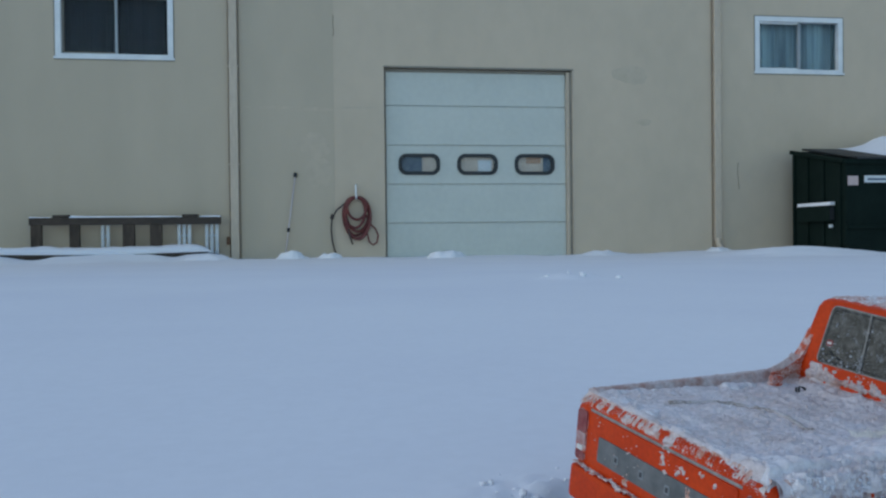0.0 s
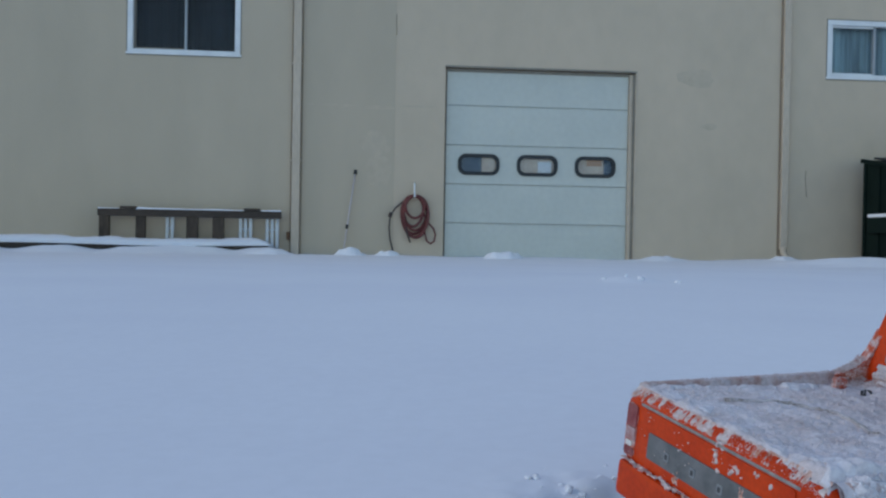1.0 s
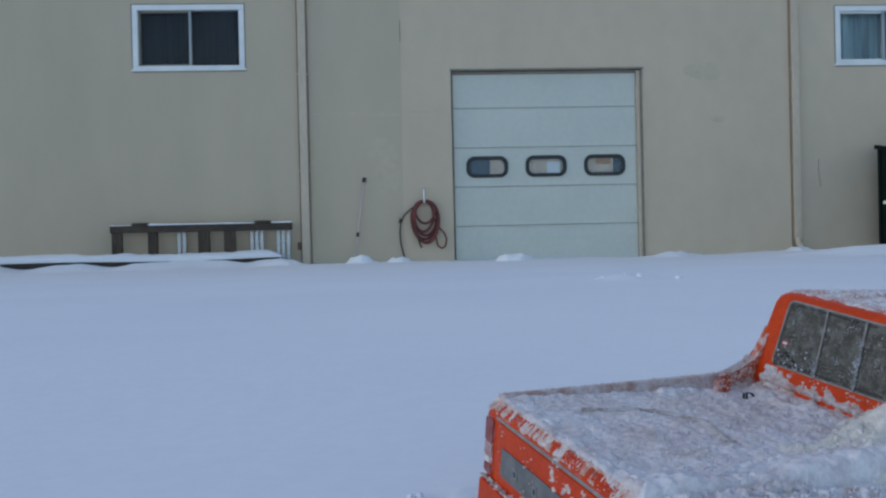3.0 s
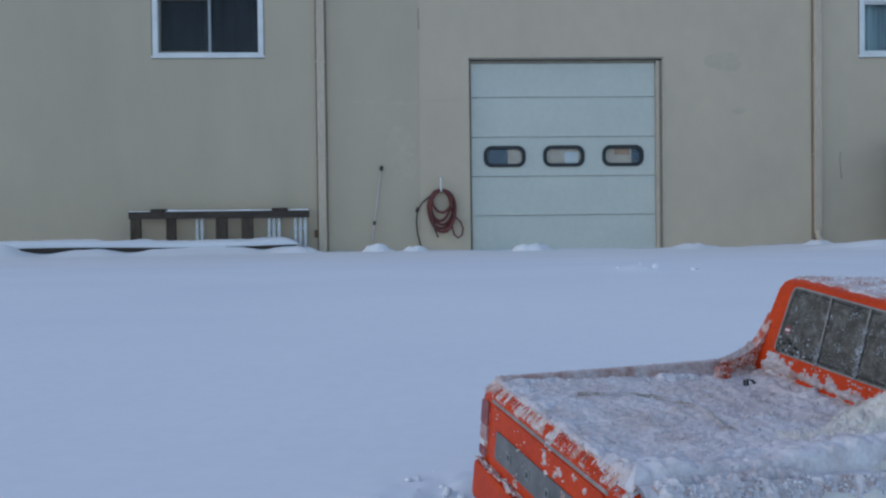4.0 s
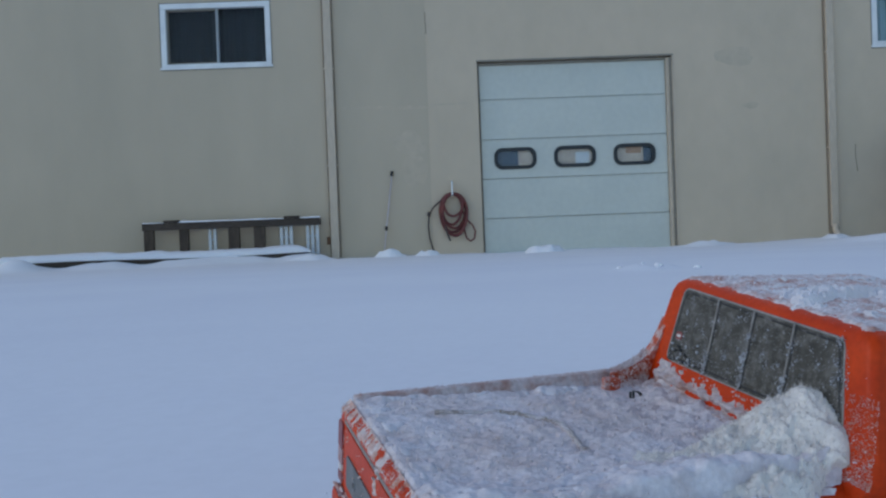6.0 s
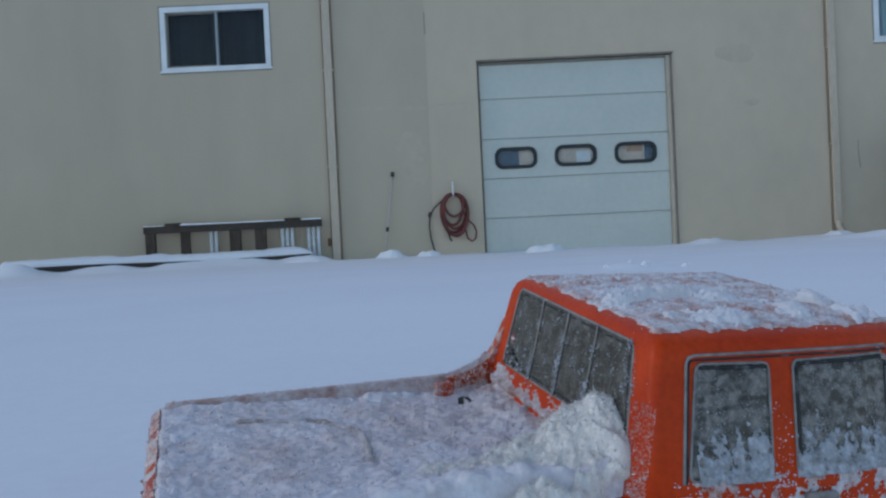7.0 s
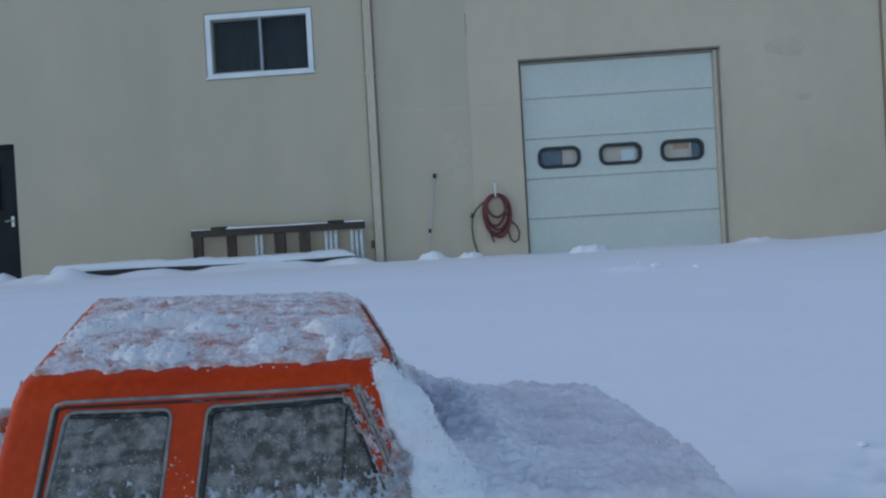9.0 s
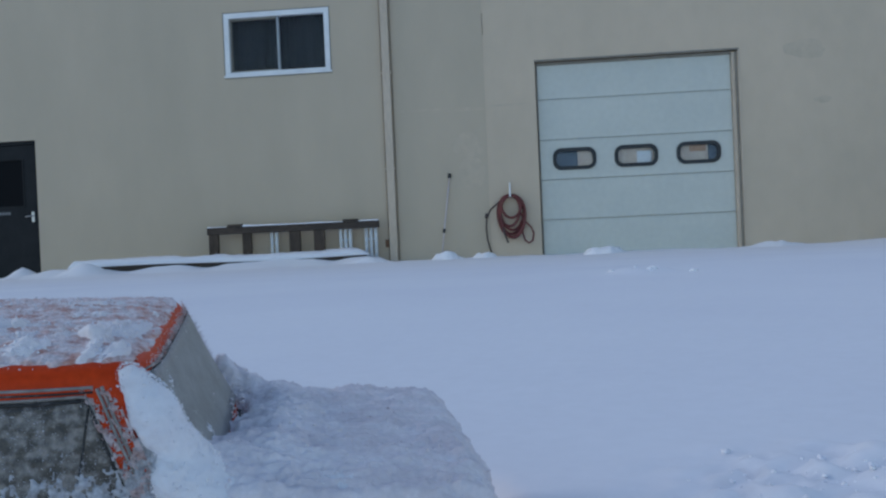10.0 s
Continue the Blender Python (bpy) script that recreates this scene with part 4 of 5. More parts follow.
bm = box(-0.1955, -0.184, MID + TS - 0.0815, MID + TS + 0.0815, -0.134, -0.1120, 0.003)
bumper = part("bumper", settled(bm), ORANGE, truck, "plain orange rear bumper")
bm = box(0.283, 0.297, MID + TS - 0.087, MID + TS + 0.087, -0.134, -0.108, 0.004)
part("bumper", settled(bm), ORANGE, truck, "plain orange front bumper")
grille = part("grille", settled(box(0.284, 0.2895, MID + TS - 0.072, MID + TS + 0.072, -0.104, -0.076, 0.001)), TRIM_BLACK, truck, "black front grille")
part("undertray", settled(box(-0.17, 0.27, MID - 0.05, MID + 0.07, -0.140, -0.112, 0.004)), RUBBER, truck, "black chassis tray")


def wheel(u, side):
    c = Vector(bend(u, MID + side * 0.074, -0.124))
    n, v, f = 40, [], []
    prof = ((-0.018, 0.026), (-0.018, 0.040), (-0.013, 0.047), (0.013, 0.047), (0.018, 0.040), (0.018, 0.026))
    m = len(prof)
    for i in range(n):
        a = 2 * math.pi * i / n
        for y, r in prof:
            r2 = r * (1.0 if r < 0.045 or i % 2 else 0.95)
            v.append((c.x + r2 * math.cos(a), c.y + y, c.z + r2 * math.sin(a)))
    for i in range(n):
        for k in range(m):
            f.append((i * m + k, i * m + (k + 1) % m, ((i + 1) % n) * m + (k + 1) % m, ((i + 1) % n) * m + k))
    w = part("wheel", mesh_from("tyre", v, f), TYRE, truck, "black ribbed rubber tyre on a wheel")
    disc = rounded_rect(-0.0255, 0.0255, -0.0255, 0.0255, 0.0254, 6)
    v = [(c.x + a, c.y + side * 0.016, c.z + b) for a, b in disc] + [(c.x + a * 0.4, c.y + side * 0.010, c.z + b * 0.4) for a, b in disc]
    nn = len(disc)
    f = [(i, (i + 1) % nn, nn + (i + 1) % nn, nn + i) for i in range(nn)] + [tuple(range(nn, 2 * nn))]
    part("rim", mesh_from("rim", v, f, True), TRIM_GREY, w, "grey plastic rim")


for u in (-0.108, 0.205):
    for s in (-1, 1):
        wheel(u, s)
        # dark lip of the wheel arch
        arch = [(u + 0.052 * math.cos(radians(a)), -0.122 + 0.052 * math.sin(radians(a))) for a in range(8, 173, 12)]
        pts = [bend(a, MID + s * 0.0885, b) for a, b in arch]
        part("arch_lip", tube(pts, 0.0016, 6), TRIM_BLACK, shell)

curve = [(-0.0040, -0.012), (-0.0068, -0.0200), (-0.0095, -0.0268), (-0.0125, -0.0322), (-0.0165, -0.0362), (-0.0220, -0.0394), (-0.0300, -0.0418), (-0.0360, -0.0432), (-0.0360, -0.0600), (0.004, -0.0600), (0.004, -0.012)]
n = len(curve)
v = [bend(a, MID + (half_width(b) - 0.0005), b) for a, b in curve] + [bend(a, MID + (half_width(b) - 0.0075), b) for a, b in curve]
f = [tuple(range(n)), tuple(range(2 * n - 1, n - 1, -1))] + [(i, n + i, n + (i + 1) % n, (i + 1) % n) for i in range(n)]
part("cab_fairing", mesh_from("fairing", v, f), ORANGE_FROST, truck, "frosted orange fairing from cab to bed")
# black strip added as the shade in the snow hollow below the windscreen
part("hollow_shade", settled(box(0.146, 0.176, 0.006, 0.146, -0.056, -0.0440, 0.002)), TRIM_BLACK, truck, "black strip for the shaded hollow under the windscreen")
part("rail_end", settled(box(-0.0455, -0.0345, 0.1455, 0.1505, -0.056, -0.0440, 0.0018)), ORANGE_FROST, truck, "bare orange rail end by the cab")
part("body_clip", tube([settle(*p) for p in ((-0.0350, 0.1300, -0.054), (-0.0354, 0.1303, -0.0470), (-0.0328, 0.1290, -0.0474), (-0.0316, 0.1282, -0.0486))], 0.0008, 8), RUBBER, truck, "black bent body clip")
part("clip_post", tube([settle(*p) for p in ((-0.0362, 0.1318, -0.054), (-0.0364, 0.1318, -0.0478))], 0.0008, 8), RUBBER, truck, "black body post")


# ---------------------------------------------------------------- snow lying on the truck
def snow_sheet(label, material, base, normal, ns, nt, depth, sink=0.0012):
    """A sheet of snow over a face of the truck: base(s, t) is the bare face, depth(s, t) the snow's thickness."""
    v, f = [], []
    for j in range(nt + 1):
        for i in range(ns + 1):
            s, t = i / ns, j / nt
            p, q = Vector(base(s, t)), Vector(normal(s, t))
            d = depth(s, t)
            v.append(p + q * (d if d > 0 else -sink))
    for j in range(nt):
        for i in range(ns):
            f.append((j * (ns + 1) + i, j * (ns + 1) + i + 1, (j + 1) * (ns + 1) + i + 1, (j + 1) * (ns + 1) + i))
    ob = part("snow_cover", mesh_from("snow_cover", v, f, True), material, None, label, "stuff", "snow")
    ob.matrix_world = TRUCK
    return ob


def bed_depth(s, t):
    u, w = -0.189 + 0.186 * s, -0.004 + 0.162 * t
    edge = min(1.0, t / 0.03, (1 - t) / 0.03, s / 0.02)
    d = 0.0046 + 0.0022 * fbm(u * 40, w * 40, 1.0, 4) + 0.0011 * fbm(u * 150, w * 150, 4.0, 3)
    d += 0.0038 * math.exp(-((t - 0.03) / 0.09) ** 2) * (1 + 0.5 * fbm(u * 60, 1.0, 8.0, 3))
    d += 0.0010 * math.exp(-((s - 0.02) / 0.05) ** 2)
    d += 0.006 * math.exp(-((u + 0.060) / 0.050) ** 2 - ((w - 0.005) / 0.03) ** 2)
    d += 0.006 * math.exp(-((u + 0.006) / 0.020) ** 2) * (0.6 + fbm(u * 50, w * 50, 7.0, 3))
    return d * max(0.15, edge) - (0.004 if edge < 0.12 and fbm(u * 120, w * 120, 3.0, 2) > -0.05 else 0)


snow_sheet("dirty clumped snow filling the toy truck's bed", SNOW_DIRTY, lambda s, t: bend(-0.189 + 0.186 * s, -0.0045 + 0.163 * t, -0.0650 + 0.0125 * s),
           lambda s, t: (0, 0, 1), 190, 170, bed_depth)


def bed_edge(s, t):
    """Fluffy white snow banked along the near rail and the tail."""
    n = fbm(s * 9, t * 9, 71.0, 4) + 0.5 * fbm(s * 30, t * 30, 72.0, 3)
    band = smooth01((0.24 - t + 0.08 * n) / 0.18) + 0.75 * smooth01((0.13 - s + 0.04 * n) / 0.08) * smooth01((s - 0.02) / 0.03)
    band += 0.7 * smooth01((0.05 - abs(t - 0.955)) / 0.04) * smooth01((s - 0.04) / 0.2) * (0.35 + n)
    extra = 0.0022 * min(1.1, band) - 0.0011 + 0.0011 * n
    return bed_depth(s, t) + extra if extra > 0 else -1


snow_sheet("fluffy white snow along the toy truck's bed edges", RIM_SNOW, lambda s, t: bend(-0.189 + 0.186 * s, -0.0045 + 0.163 * t, -0.0650 + 0.0125 * s),
           lambda s, t: (0, 0, 1), 190, 170, bed_edge)


def on_bed(u, w):
    s, t = (u + 0.189) / 0.186, (w + 0.0045 - 0.24 * (u - 0.05) ** 2) / 0.163
    return settle(u, w, -0.0650 + 0.0125 * s + bed_depth(s, t) + 0.0001)


wire = [Vector(p) for p in ((-0.150, 0.1330), (-0.138, 0.1295), (-0.123, 0.1250), (-0.110, 0.1185), (-0.0995, 0.107), (-0.0965, 0.092), (-0.097, 0.074), (-0.099, 0.058))]
wire = [wire[i].lerp(wire[i + 1], k / 5) for i in range(len(wire) - 1) for k in range(5)]
part("antenna_wire", tube([on_bed(p.x, p.y) for p in wire], 0.0014, 8), RAIL_BROWN, truck, "frosted brown antenna wire bent across the bed")


wire_top = [on_bed(p.x, p.y) for p in wire]


# bed rails and tail lip, proud of the bed
v, f = [], []
for i in range(31):
    u = -0.184 + 0.150 * i / 30
    top = -0.0600 + 0.0165 * i / 30 + 0.0004 * fbm(u * 120, 1.0, 0.0, 2)
    for a, h in ((0.0862, -0.006), (0.0850, 0.0), (0.0820, 0.0012), (0.0785, 0.0006), (0.0770, -0.009)):
        v.append(bend(u, MID + a, top + h))
for i in range(30):
    for k in range(4):
        f.append((i * 5 + k, i * 5 + 5 + k, i * 5 + 6 + k, i * 5 + 1 + k))
f += [(0, 1, 2, 3, 4), (154, 153, 152, 151, 150)]
part("bed_rail", mesh_from("bed_rail", v, f, True), RAIL_FROST, truck, "frosted orange bed rail")


def ledge_depth(s, t):
    u, h = 0.004 + 0.142 * s, -0.016 - 0.026 * t
    if u > 0.146 or u < 0.012:
        return -1
    if 0.0530 < u - 0.14 * h < 0.0655:
        return -1
    line = 0.44 + 0.34 * fbm(u * 50, 2.0, 40.0, 3) + 0.5 * fbm(u * 260, h * 260, 1.0, 3)
    return 0.0007 * (t - line) / 0.3 + 0.0012 * fbm(u * 210, h * 210, 4.0, 4) if t > line else 0.0008 * fbm(u * 210, h * 210, 4.0, 4) - 0.0006


snow_sheet("frosty snow banked on the toy truck's side windows", FROST, lambda s, t: on_side(0.004 + 0.142 * s, -0.016 - 0.026 * t, 0.0006),
           lambda s, t: (0, -0.98, 0.16), 200, 40, ledge_depth)


def side_depth(s, t):
    u, h = -0.186 + 0.168 * s, -0.054 - 0.052 * t
    d = 0.0010 + 0.0026 * fbm(u * 90, h * 50, 11.0, 4) + 0.0018 * fbm(u * 260, h * 170, 3.0, 3)
    d += 0.0032 * math.exp(-(t / 0.12) ** 2)
    if s < 0.05:
        d -= 0.006 * (0.05 - s) / 0.05
    d -= 0.008 * smooth01((s - 0.80) / 0.16)
    arch = math.hypot(u + 0.108, h + 0.122)
    if arch < 0.055:
        d = -1
    return d


snow_sheet("crusted snow stuck to the toy truck's flank", FLANK_SNOW, lambda s, t: bend(-0.186 + 0.168 * s, MID - 0.0872 + 0.004 * max(0, 1 - t * 8), -0.0595 + 0.0097 * s - 0.050 * t),
           lambda s, t: (0, -0.95, 0.31), 190, 56, side_depth)


def roof_depth(s, t):
    """A thick soft ridge along the near third, torn lumps at the near edge, wind-combed streaks beyond."""
    u, w = 0.003 + 0.124 * s, 0.0068 + 0.1392 * t
    n = fbm(u * 38, w * 70, 21.0, 4)
    streak = fbm(u * 26, w * 150, 33.0, 4)
    fine = fbm(u * 210, w * 210, 5.0, 3)
    ridge = math.exp(-((t - 0.37 - 0.04 * math.sin(8 * s + 0.6)) / 0.10) ** 2) * (0.75 + 0.5 * math.sin(5.2 * s + 0.5))
    lumps = math.exp(-((t - 0.11 - 0.02 * math.sin(13 * s)) / 0.075) ** 2) * max(0.0, 0.55 + 1.4 * fbm(u * 55, 3.0, 25.0, 3))
    far = smooth01((t - 0.44) / 0.12)
    d = -0.0012 + 0.0064 * ridge * (0.75 + 0.6 * n) + 0.0058 * lumps + 0.0021 * n * (1 - far) + 0.0016 * fine
    d += far * (0.0008 + 0.0034 * streak)
    d += 0.006 * math.exp(-((u - 0.110) / 0.010) ** 2 - ((w - 0.047) / 0.012) ** 2)
    d -= 0.004 * smooth01((0.025 - t) / 0.03) + 0.004 * smooth01((0.07 - s) / 0.06) + 0.008 * smooth01((s - 0.955) / 0.04)
    return d


def roof_base(s, t):
    w = 0.0068 + 0.1392 * t
    u = 0.0030 + (0.1165 + nose(w)) * s
    e = min(s, 1 - s) * 0.124
    g = min(t, 1 - t) * 0.1392
    k = min(e, g)
    return bend(u, w, 0.0094 + 0.0046 * (1 - math.exp(-k / 0.016)))


def roof_frost(s, t):
    rag = 0.014 * fbm(s * 16, t * 16, 6.0, 3)
    d = 0.0013 + 0.0010 * fbm(s * 16, t * 18, 3.0, 4) + 0.0006 * fbm(s * 60, t * 60, 3.0, 3)
    return d - 0.004 * smooth01((0.026 - s + rag) / 0.03) - 0.005 * smooth01((0.020 - t + rag) / 0.02) - 0.003 * smooth01((s - 0.985 + 1.6 * rag) / 0.03)


snow_sheet("thin pinkish frost over the toy truck's roof", ROOF_FROST, roof_base, lambda s, t: (0, 0, 1), 150, 150, roof_frost)
snow_sheet("broken clumps of snow on the toy truck's roof", BED_WHITE, roof_base, lambda s, t: (0, 0, 1), 170, 180, roof_depth)


def hood_top(u, off):
    k = abs(off) / 0.087
    top = -0.0500 + 0.006 * (1 - k ** 1.5)
    top -= 0.004 * smooth01((u - 0.22) / 0.04) + 0.016 * smooth01((u - 0.262) / 0.028) ** 2
    if k > 0.92:
        top -= 0.006 * ((k - 0.92) / 0.08) ** 2
    return top


def hood_depth(s, t):
    u, w = 0.150 + 0.138 * s, t
    d = 0.0050 + 0.0030 * fbm(u * 22, t * 5.3, 31.0, 3) + 0.0022 * fbm(u * 48, t * 24, 8.0, 3) + 0.0014 * fbm(u * 180, t * 55, 9.0, 4)
    d += 0.008 * math.exp(-((u - 0.160) / 0.020) ** 2) * math.exp(-((t - 0.15) / 0.2) ** 2)
    d += 0.004 * math.exp(-((t - 0.22) / 0.16) ** 2)
    d -= 0.013 * math.exp(-((u - 0.164) / 0.013) ** 2 - ((t - 0.62) / 0.22) ** 2) * (0.8 + 1.2 * fbm(u * 90, t * 14, 2.0, 3))
    d += 0.005 * math.exp(-((u - 0.185) / 0.020) ** 2) + 0.003 * math.exp(-((u - 0.195) / 0.012) ** 2 - ((t - 0.62) / 0.25) ** 2)
    return d * (0.35 if s > 0.95 else 1.0) - 0.006 * smooth01((s - 0.965) / 0.025)


snow_sheet("lumpy snow covering the toy truck's hood", SNOW_HOOD, lambda s, t: bend(0.150 + 0.138 * s, MID - 0.089 + 0.178 * t, hood_top(0.150 + 0.138 * s, -0.089 + 0.178 * t)),
           lambda s, t: (0.2 * s, -0.25 * (1 - t) ** 3, 1), 150, 170, hood_depth)


def speckle(label, count, place, rmin, rmax, seed, material=SNOW_CRUST):
    """Small crumbs of snow that cling to a face."""
    rng = random.Random(seed)
    v, f = [], []
    base = [(0, 0, 1), (0.894, 0, 0.447), (0.276, 0.851, 0.447), (-0.724, 0.526, 0.447), (-0.724, -0.526, 0.447), (0.276, -0.851, 0.447),
            (0.724, 0.526, -0.447), (-0.276, 0.851, -0.447), (-0.894, 0, -0.447), (-0.276, -0.851, -0.447), (0.724, -0.526, -0.447), (0, 0, -1)]
    tri = [(0, 1, 2), (0, 2, 3), (0, 3, 4), (0, 4, 5), (0, 5, 1), (1, 6, 2), (2, 7, 3), (3, 8, 4), (4, 9, 5), (5, 10, 1),
           (6, 7, 2), (7, 8, 3), (8, 9, 4), (9, 10, 5), (10, 6, 1), (11, 7, 6), (11, 8, 7), (11, 9, 8), (11, 10, 9), (11, 6, 10)]
    made = 0
    while made < count:
        p = place(rng)
        if p is None:
            continue
        made += 1
        r = rmin + (rmax - rmin) * rng.random() ** 3
        sx, sy, sz = (r * rng.uniform(0.6, 1.3) for _ in range(3))
        o = len(v)
        for b in base:
            k = rng.uniform(0.75, 1.2)
            v.append((p[0] + b[0] * sx * k, p[1] + b[1] * sy * k, p[2] + b[2] * sz * k))
        f += [tuple(o + i for i in q) for q in tri]
    ob = part("snow_crumbs", mesh_from("snow_crumbs", v, f, True), material, None, label, "stuff", "snow")
    ob.matrix_world = TRUCK
    return ob


def needles(label, count, place, lmin, lmax, seed, material=SNOW_CRUST, spread=0.6):
    """Fine hoarfrost needles that stand off a face; place gives a point and the way they point."""
    rng = random.Random(seed)
    v, f = [], []
    made = 0
    while made < count:
        got = place(rng)
        if got is None:
            continue
        made += 1
        p, q = Vector(got[0]), Vector(got[1]).normalized()
        q = (q + Vector((rng.gauss(0, spread), rng.gauss(0, spread), rng.gauss(0, spread)))).normalized()
        ln = lmin + (lmax - lmin) * rng.random() ** 2
        r = rng.uniform(0.00012, 0.00028)
        a = q.cross(Vector((0.3, 0.5, 0.8))).normalized()
        b = q.cross(a)
        o = len(v)
        p = p - q * 0.0003
        v += [p + a * r, p - a * 0.5 * r + b * 0.87 * r, p - a * 0.5 * r - b * 0.87 * r, p + q * ln]
        f += [(o, o + 1, o + 3), (o + 1, o + 2, o + 3), (o + 2, o, o + 3)]
    ob = part("hoarfrost", mesh_from("hoarfrost", v, f), material, None, label, "stuff", "frost")
    ob.matrix_world = TRUCK
    return ob


def mound(label, balls, material, rough=0.0022):
    """A soft heap of snow grown from overlapping balls (place, radius) and melted into one skin."""
    bm = bmesh.new()
    for u, w, h, r in balls:
        m = Matrix.Translation(bend(u, w, h))
        bmesh.ops.create_icosphere(bm, subdivisions=2, radius=r, matrix=m)
    ob = part("snow_heap", bm, material, None, label, "stuff", "snow")
    ob.matrix_world = TRUCK
    md = ob.modifiers.new("skin", "REMESH")
    md.mode, md.voxel_size, md.use_smooth_shade = "VOXEL", 0.0012, True
    md = ob.modifiers.new("melt", "SMOOTH")
    md.factor, md.iterations = 0.5, 40
    for k, (size, strength) in enumerate(((0.012, rough), (0.004, rough * 0.6))):
        tex = bpy.data.textures.new("snow_lumps", "CLOUDS")
        tex.noise_scale, tex.noise_depth = size, 2
        md = ob.modifiers.new("lumps", "DISPLACE")
        md.texture, md.strength, md.mid_level = tex, strength * 2, 0.5
    centres = [(Vector(bend(u, w, h)), r) for u, w, h, r in balls]

    def on_skin(rng):
        c, r = rng.choice(centres)
        d = Vector((rng.gauss(0, 1), rng.gauss(0, 1), rng.gauss(0, 1) + 0.4)).normalized()
        p = c + d * (r * 0.97)
        if any((p - c2).length < r2 * 0.95 for c2, r2 in centres if c2 is not c):
            return None
        return p

    needles("hoarfrost on " + label, 70 * len(balls), lambda r: (lambda p: None if p is None else (p, (0, 0, 1)))(on_skin(r)), 0.0006, 0.0024, 50 + len(balls), material, 1.0)
    speckle("loose crumbs clinging to " + label, 60 * len(balls), on_skin, 0.0002, 0.0007, len(balls), material)
    return ob


mound("smooth snow drift against the toy truck's windscreen",
      tuple((0.1310 + 0.53 * 0.047 * k + 0.005 * k, 0.0065 + 0.0015 * math.sin(11 * k), 0.004 - 0.047 * k, 0.0064 + 0.0070 * k + 0.0030 * math.exp(-((k - 0.28) / 0.18) ** 2)) for k in [i / 12 for i in range(13)])
      + tuple((0.1330 + 0.53 * 0.040 * k + 0.003 * k, 0.013 + 0.003 * math.sin(8 * k), 0.002 - 0.042 * k, 0.0052 + 0.003 * k) for k in [i / 9 for i in range(10)])
      + ((0.1400, 0.026, -0.004, 0.0060), (0.1425, 0.030, -0.010, 0.0062), (0.1480, 0.034, -0.022, 0.0072), (0.1540, 0.040, -0.032, 0.0085))
      + tuple((0.166 + 0.008 * k, 0.0 + 0.045 * k, -0.045, 0.0125 - 0.003 * k) for k in [i / 6 for i in range(7)])
      + tuple((0.178 + 0.012 * k, -0.002 + 0.050 * k, -0.0490, 0.0125) for k in [i / 6 for i in range(7)])
      + tuple((0.148 + 0.028 * k, -0.002 - 0.004 * k, -0.034 - 0.018 * k, 0.010) for k in [i / 5 for i in range(6)])
      + tuple((0.168 + 0.060 * k, 0.010 - 0.006 * k, -0.0480 - 0.002 * k, 0.0120 - 0.002 * k) for k in [i / 8 for i in range(9)])
      + tuple((0.176 + 0.050 * k, 0.026 + 0.012 * k, -0.0480 - 0.003 * k, 0.0100 - 0.002 * k) for k in [i / 8 for i in range(9)]), DRIFT_SNOW, 0.0013)
mound("lumps of snow at the foot of the toy truck's windscreen",
      ((0.160, 0.152, -0.026, 0.0045), (0.163, 0.152, -0.031, 0.0065), (0.167, 0.151, -0.036, 0.0085), (0.174, 0.147, -0.042, 0.0100), (0.178, 0.138, -0.045, 0.0090),
       (0.176, 0.124, -0.048, 0.0075), (0.175, 0.110, -0.048, 0.0070), (0.173, 0.096, -0.049, 0.0070), (0.172, 0.084, -0.047, 0.0080), (0.186, 0.140, -0.047, 0.0090)), SNOW_HOOD, 0.0030)
mound("thick clump of snow on the toy truck's roof",
      ((0.113, 0.040, 0.0135, 0.0058), (0.105, 0.044, 0.0130, 0.0048), (0.120, 0.050, 0.0132, 0.0048), (0.096, 0.043, 0.0125, 0.0045), (0.122, 0.059, 0.0128, 0.0038), (0.117, 0.033, 0.0120, 0.0042)), BED_WHITE, 0.0030)

snow_sheet("line of snow on the toy truck's bumper", RIM_FROST, lambda s, t: settle(-0.1950 + 0.0045 * t, MID + TS - 0.080 + 0.160 * s, -0.1121),
           lambda s, t: (0, 0, 1), 160, 10, lambda s, t: 0.0011 + 0.0020 * fbm(s * 14, t * 2, 6.0, 3) + 0.0012 * fbm(s * 60, t * 6, 1.0, 2))


def on_sheet(base, normal, depth, need=0.0008, lift=0.0003):
    """A way to place crumbs over a sheet of snow."""
    def place(rng):
        s, t = rng.random(), rng.random()
        d = depth(s, t)
        if d < need:
            return None
        return Vector(base(s, t)) + Vector(normal(s, t)) * (d + lift)
    return place


def lip_base(s, t):
    h = -0.0606 - 0.0135 * t
    u = -0.1912 + 0.0050 * smooth01((h + 0.0665) / 0.006)
    return bend(u, -0.004 + 0.162 * s, h)


def lip_depth(s, t):
    """Streaky frost that thins out down the tailgate's rolled edge."""
    n = fbm(s * 42, t * 1.1, 50.0, 4) + 0.7 * fbm(s * 150, t * 3.5, 51.0, 3)
    return 0.0004 + 0.0010 * n + 0.0018 * (0.16 - t) + 0.0006 * fbm(s * 9, t * 2, 52.0, 2) - 0.0003 * smooth01((t - 0.3) / 0.3)


snow_sheet("patchy frozen snow on the toy truck's tailgate edge", RIM_FROST, lip_base, lambda s, t: (-0.8, 0, 0.6 * (1 - t)), 420, 36, lip_depth, 0.0008)
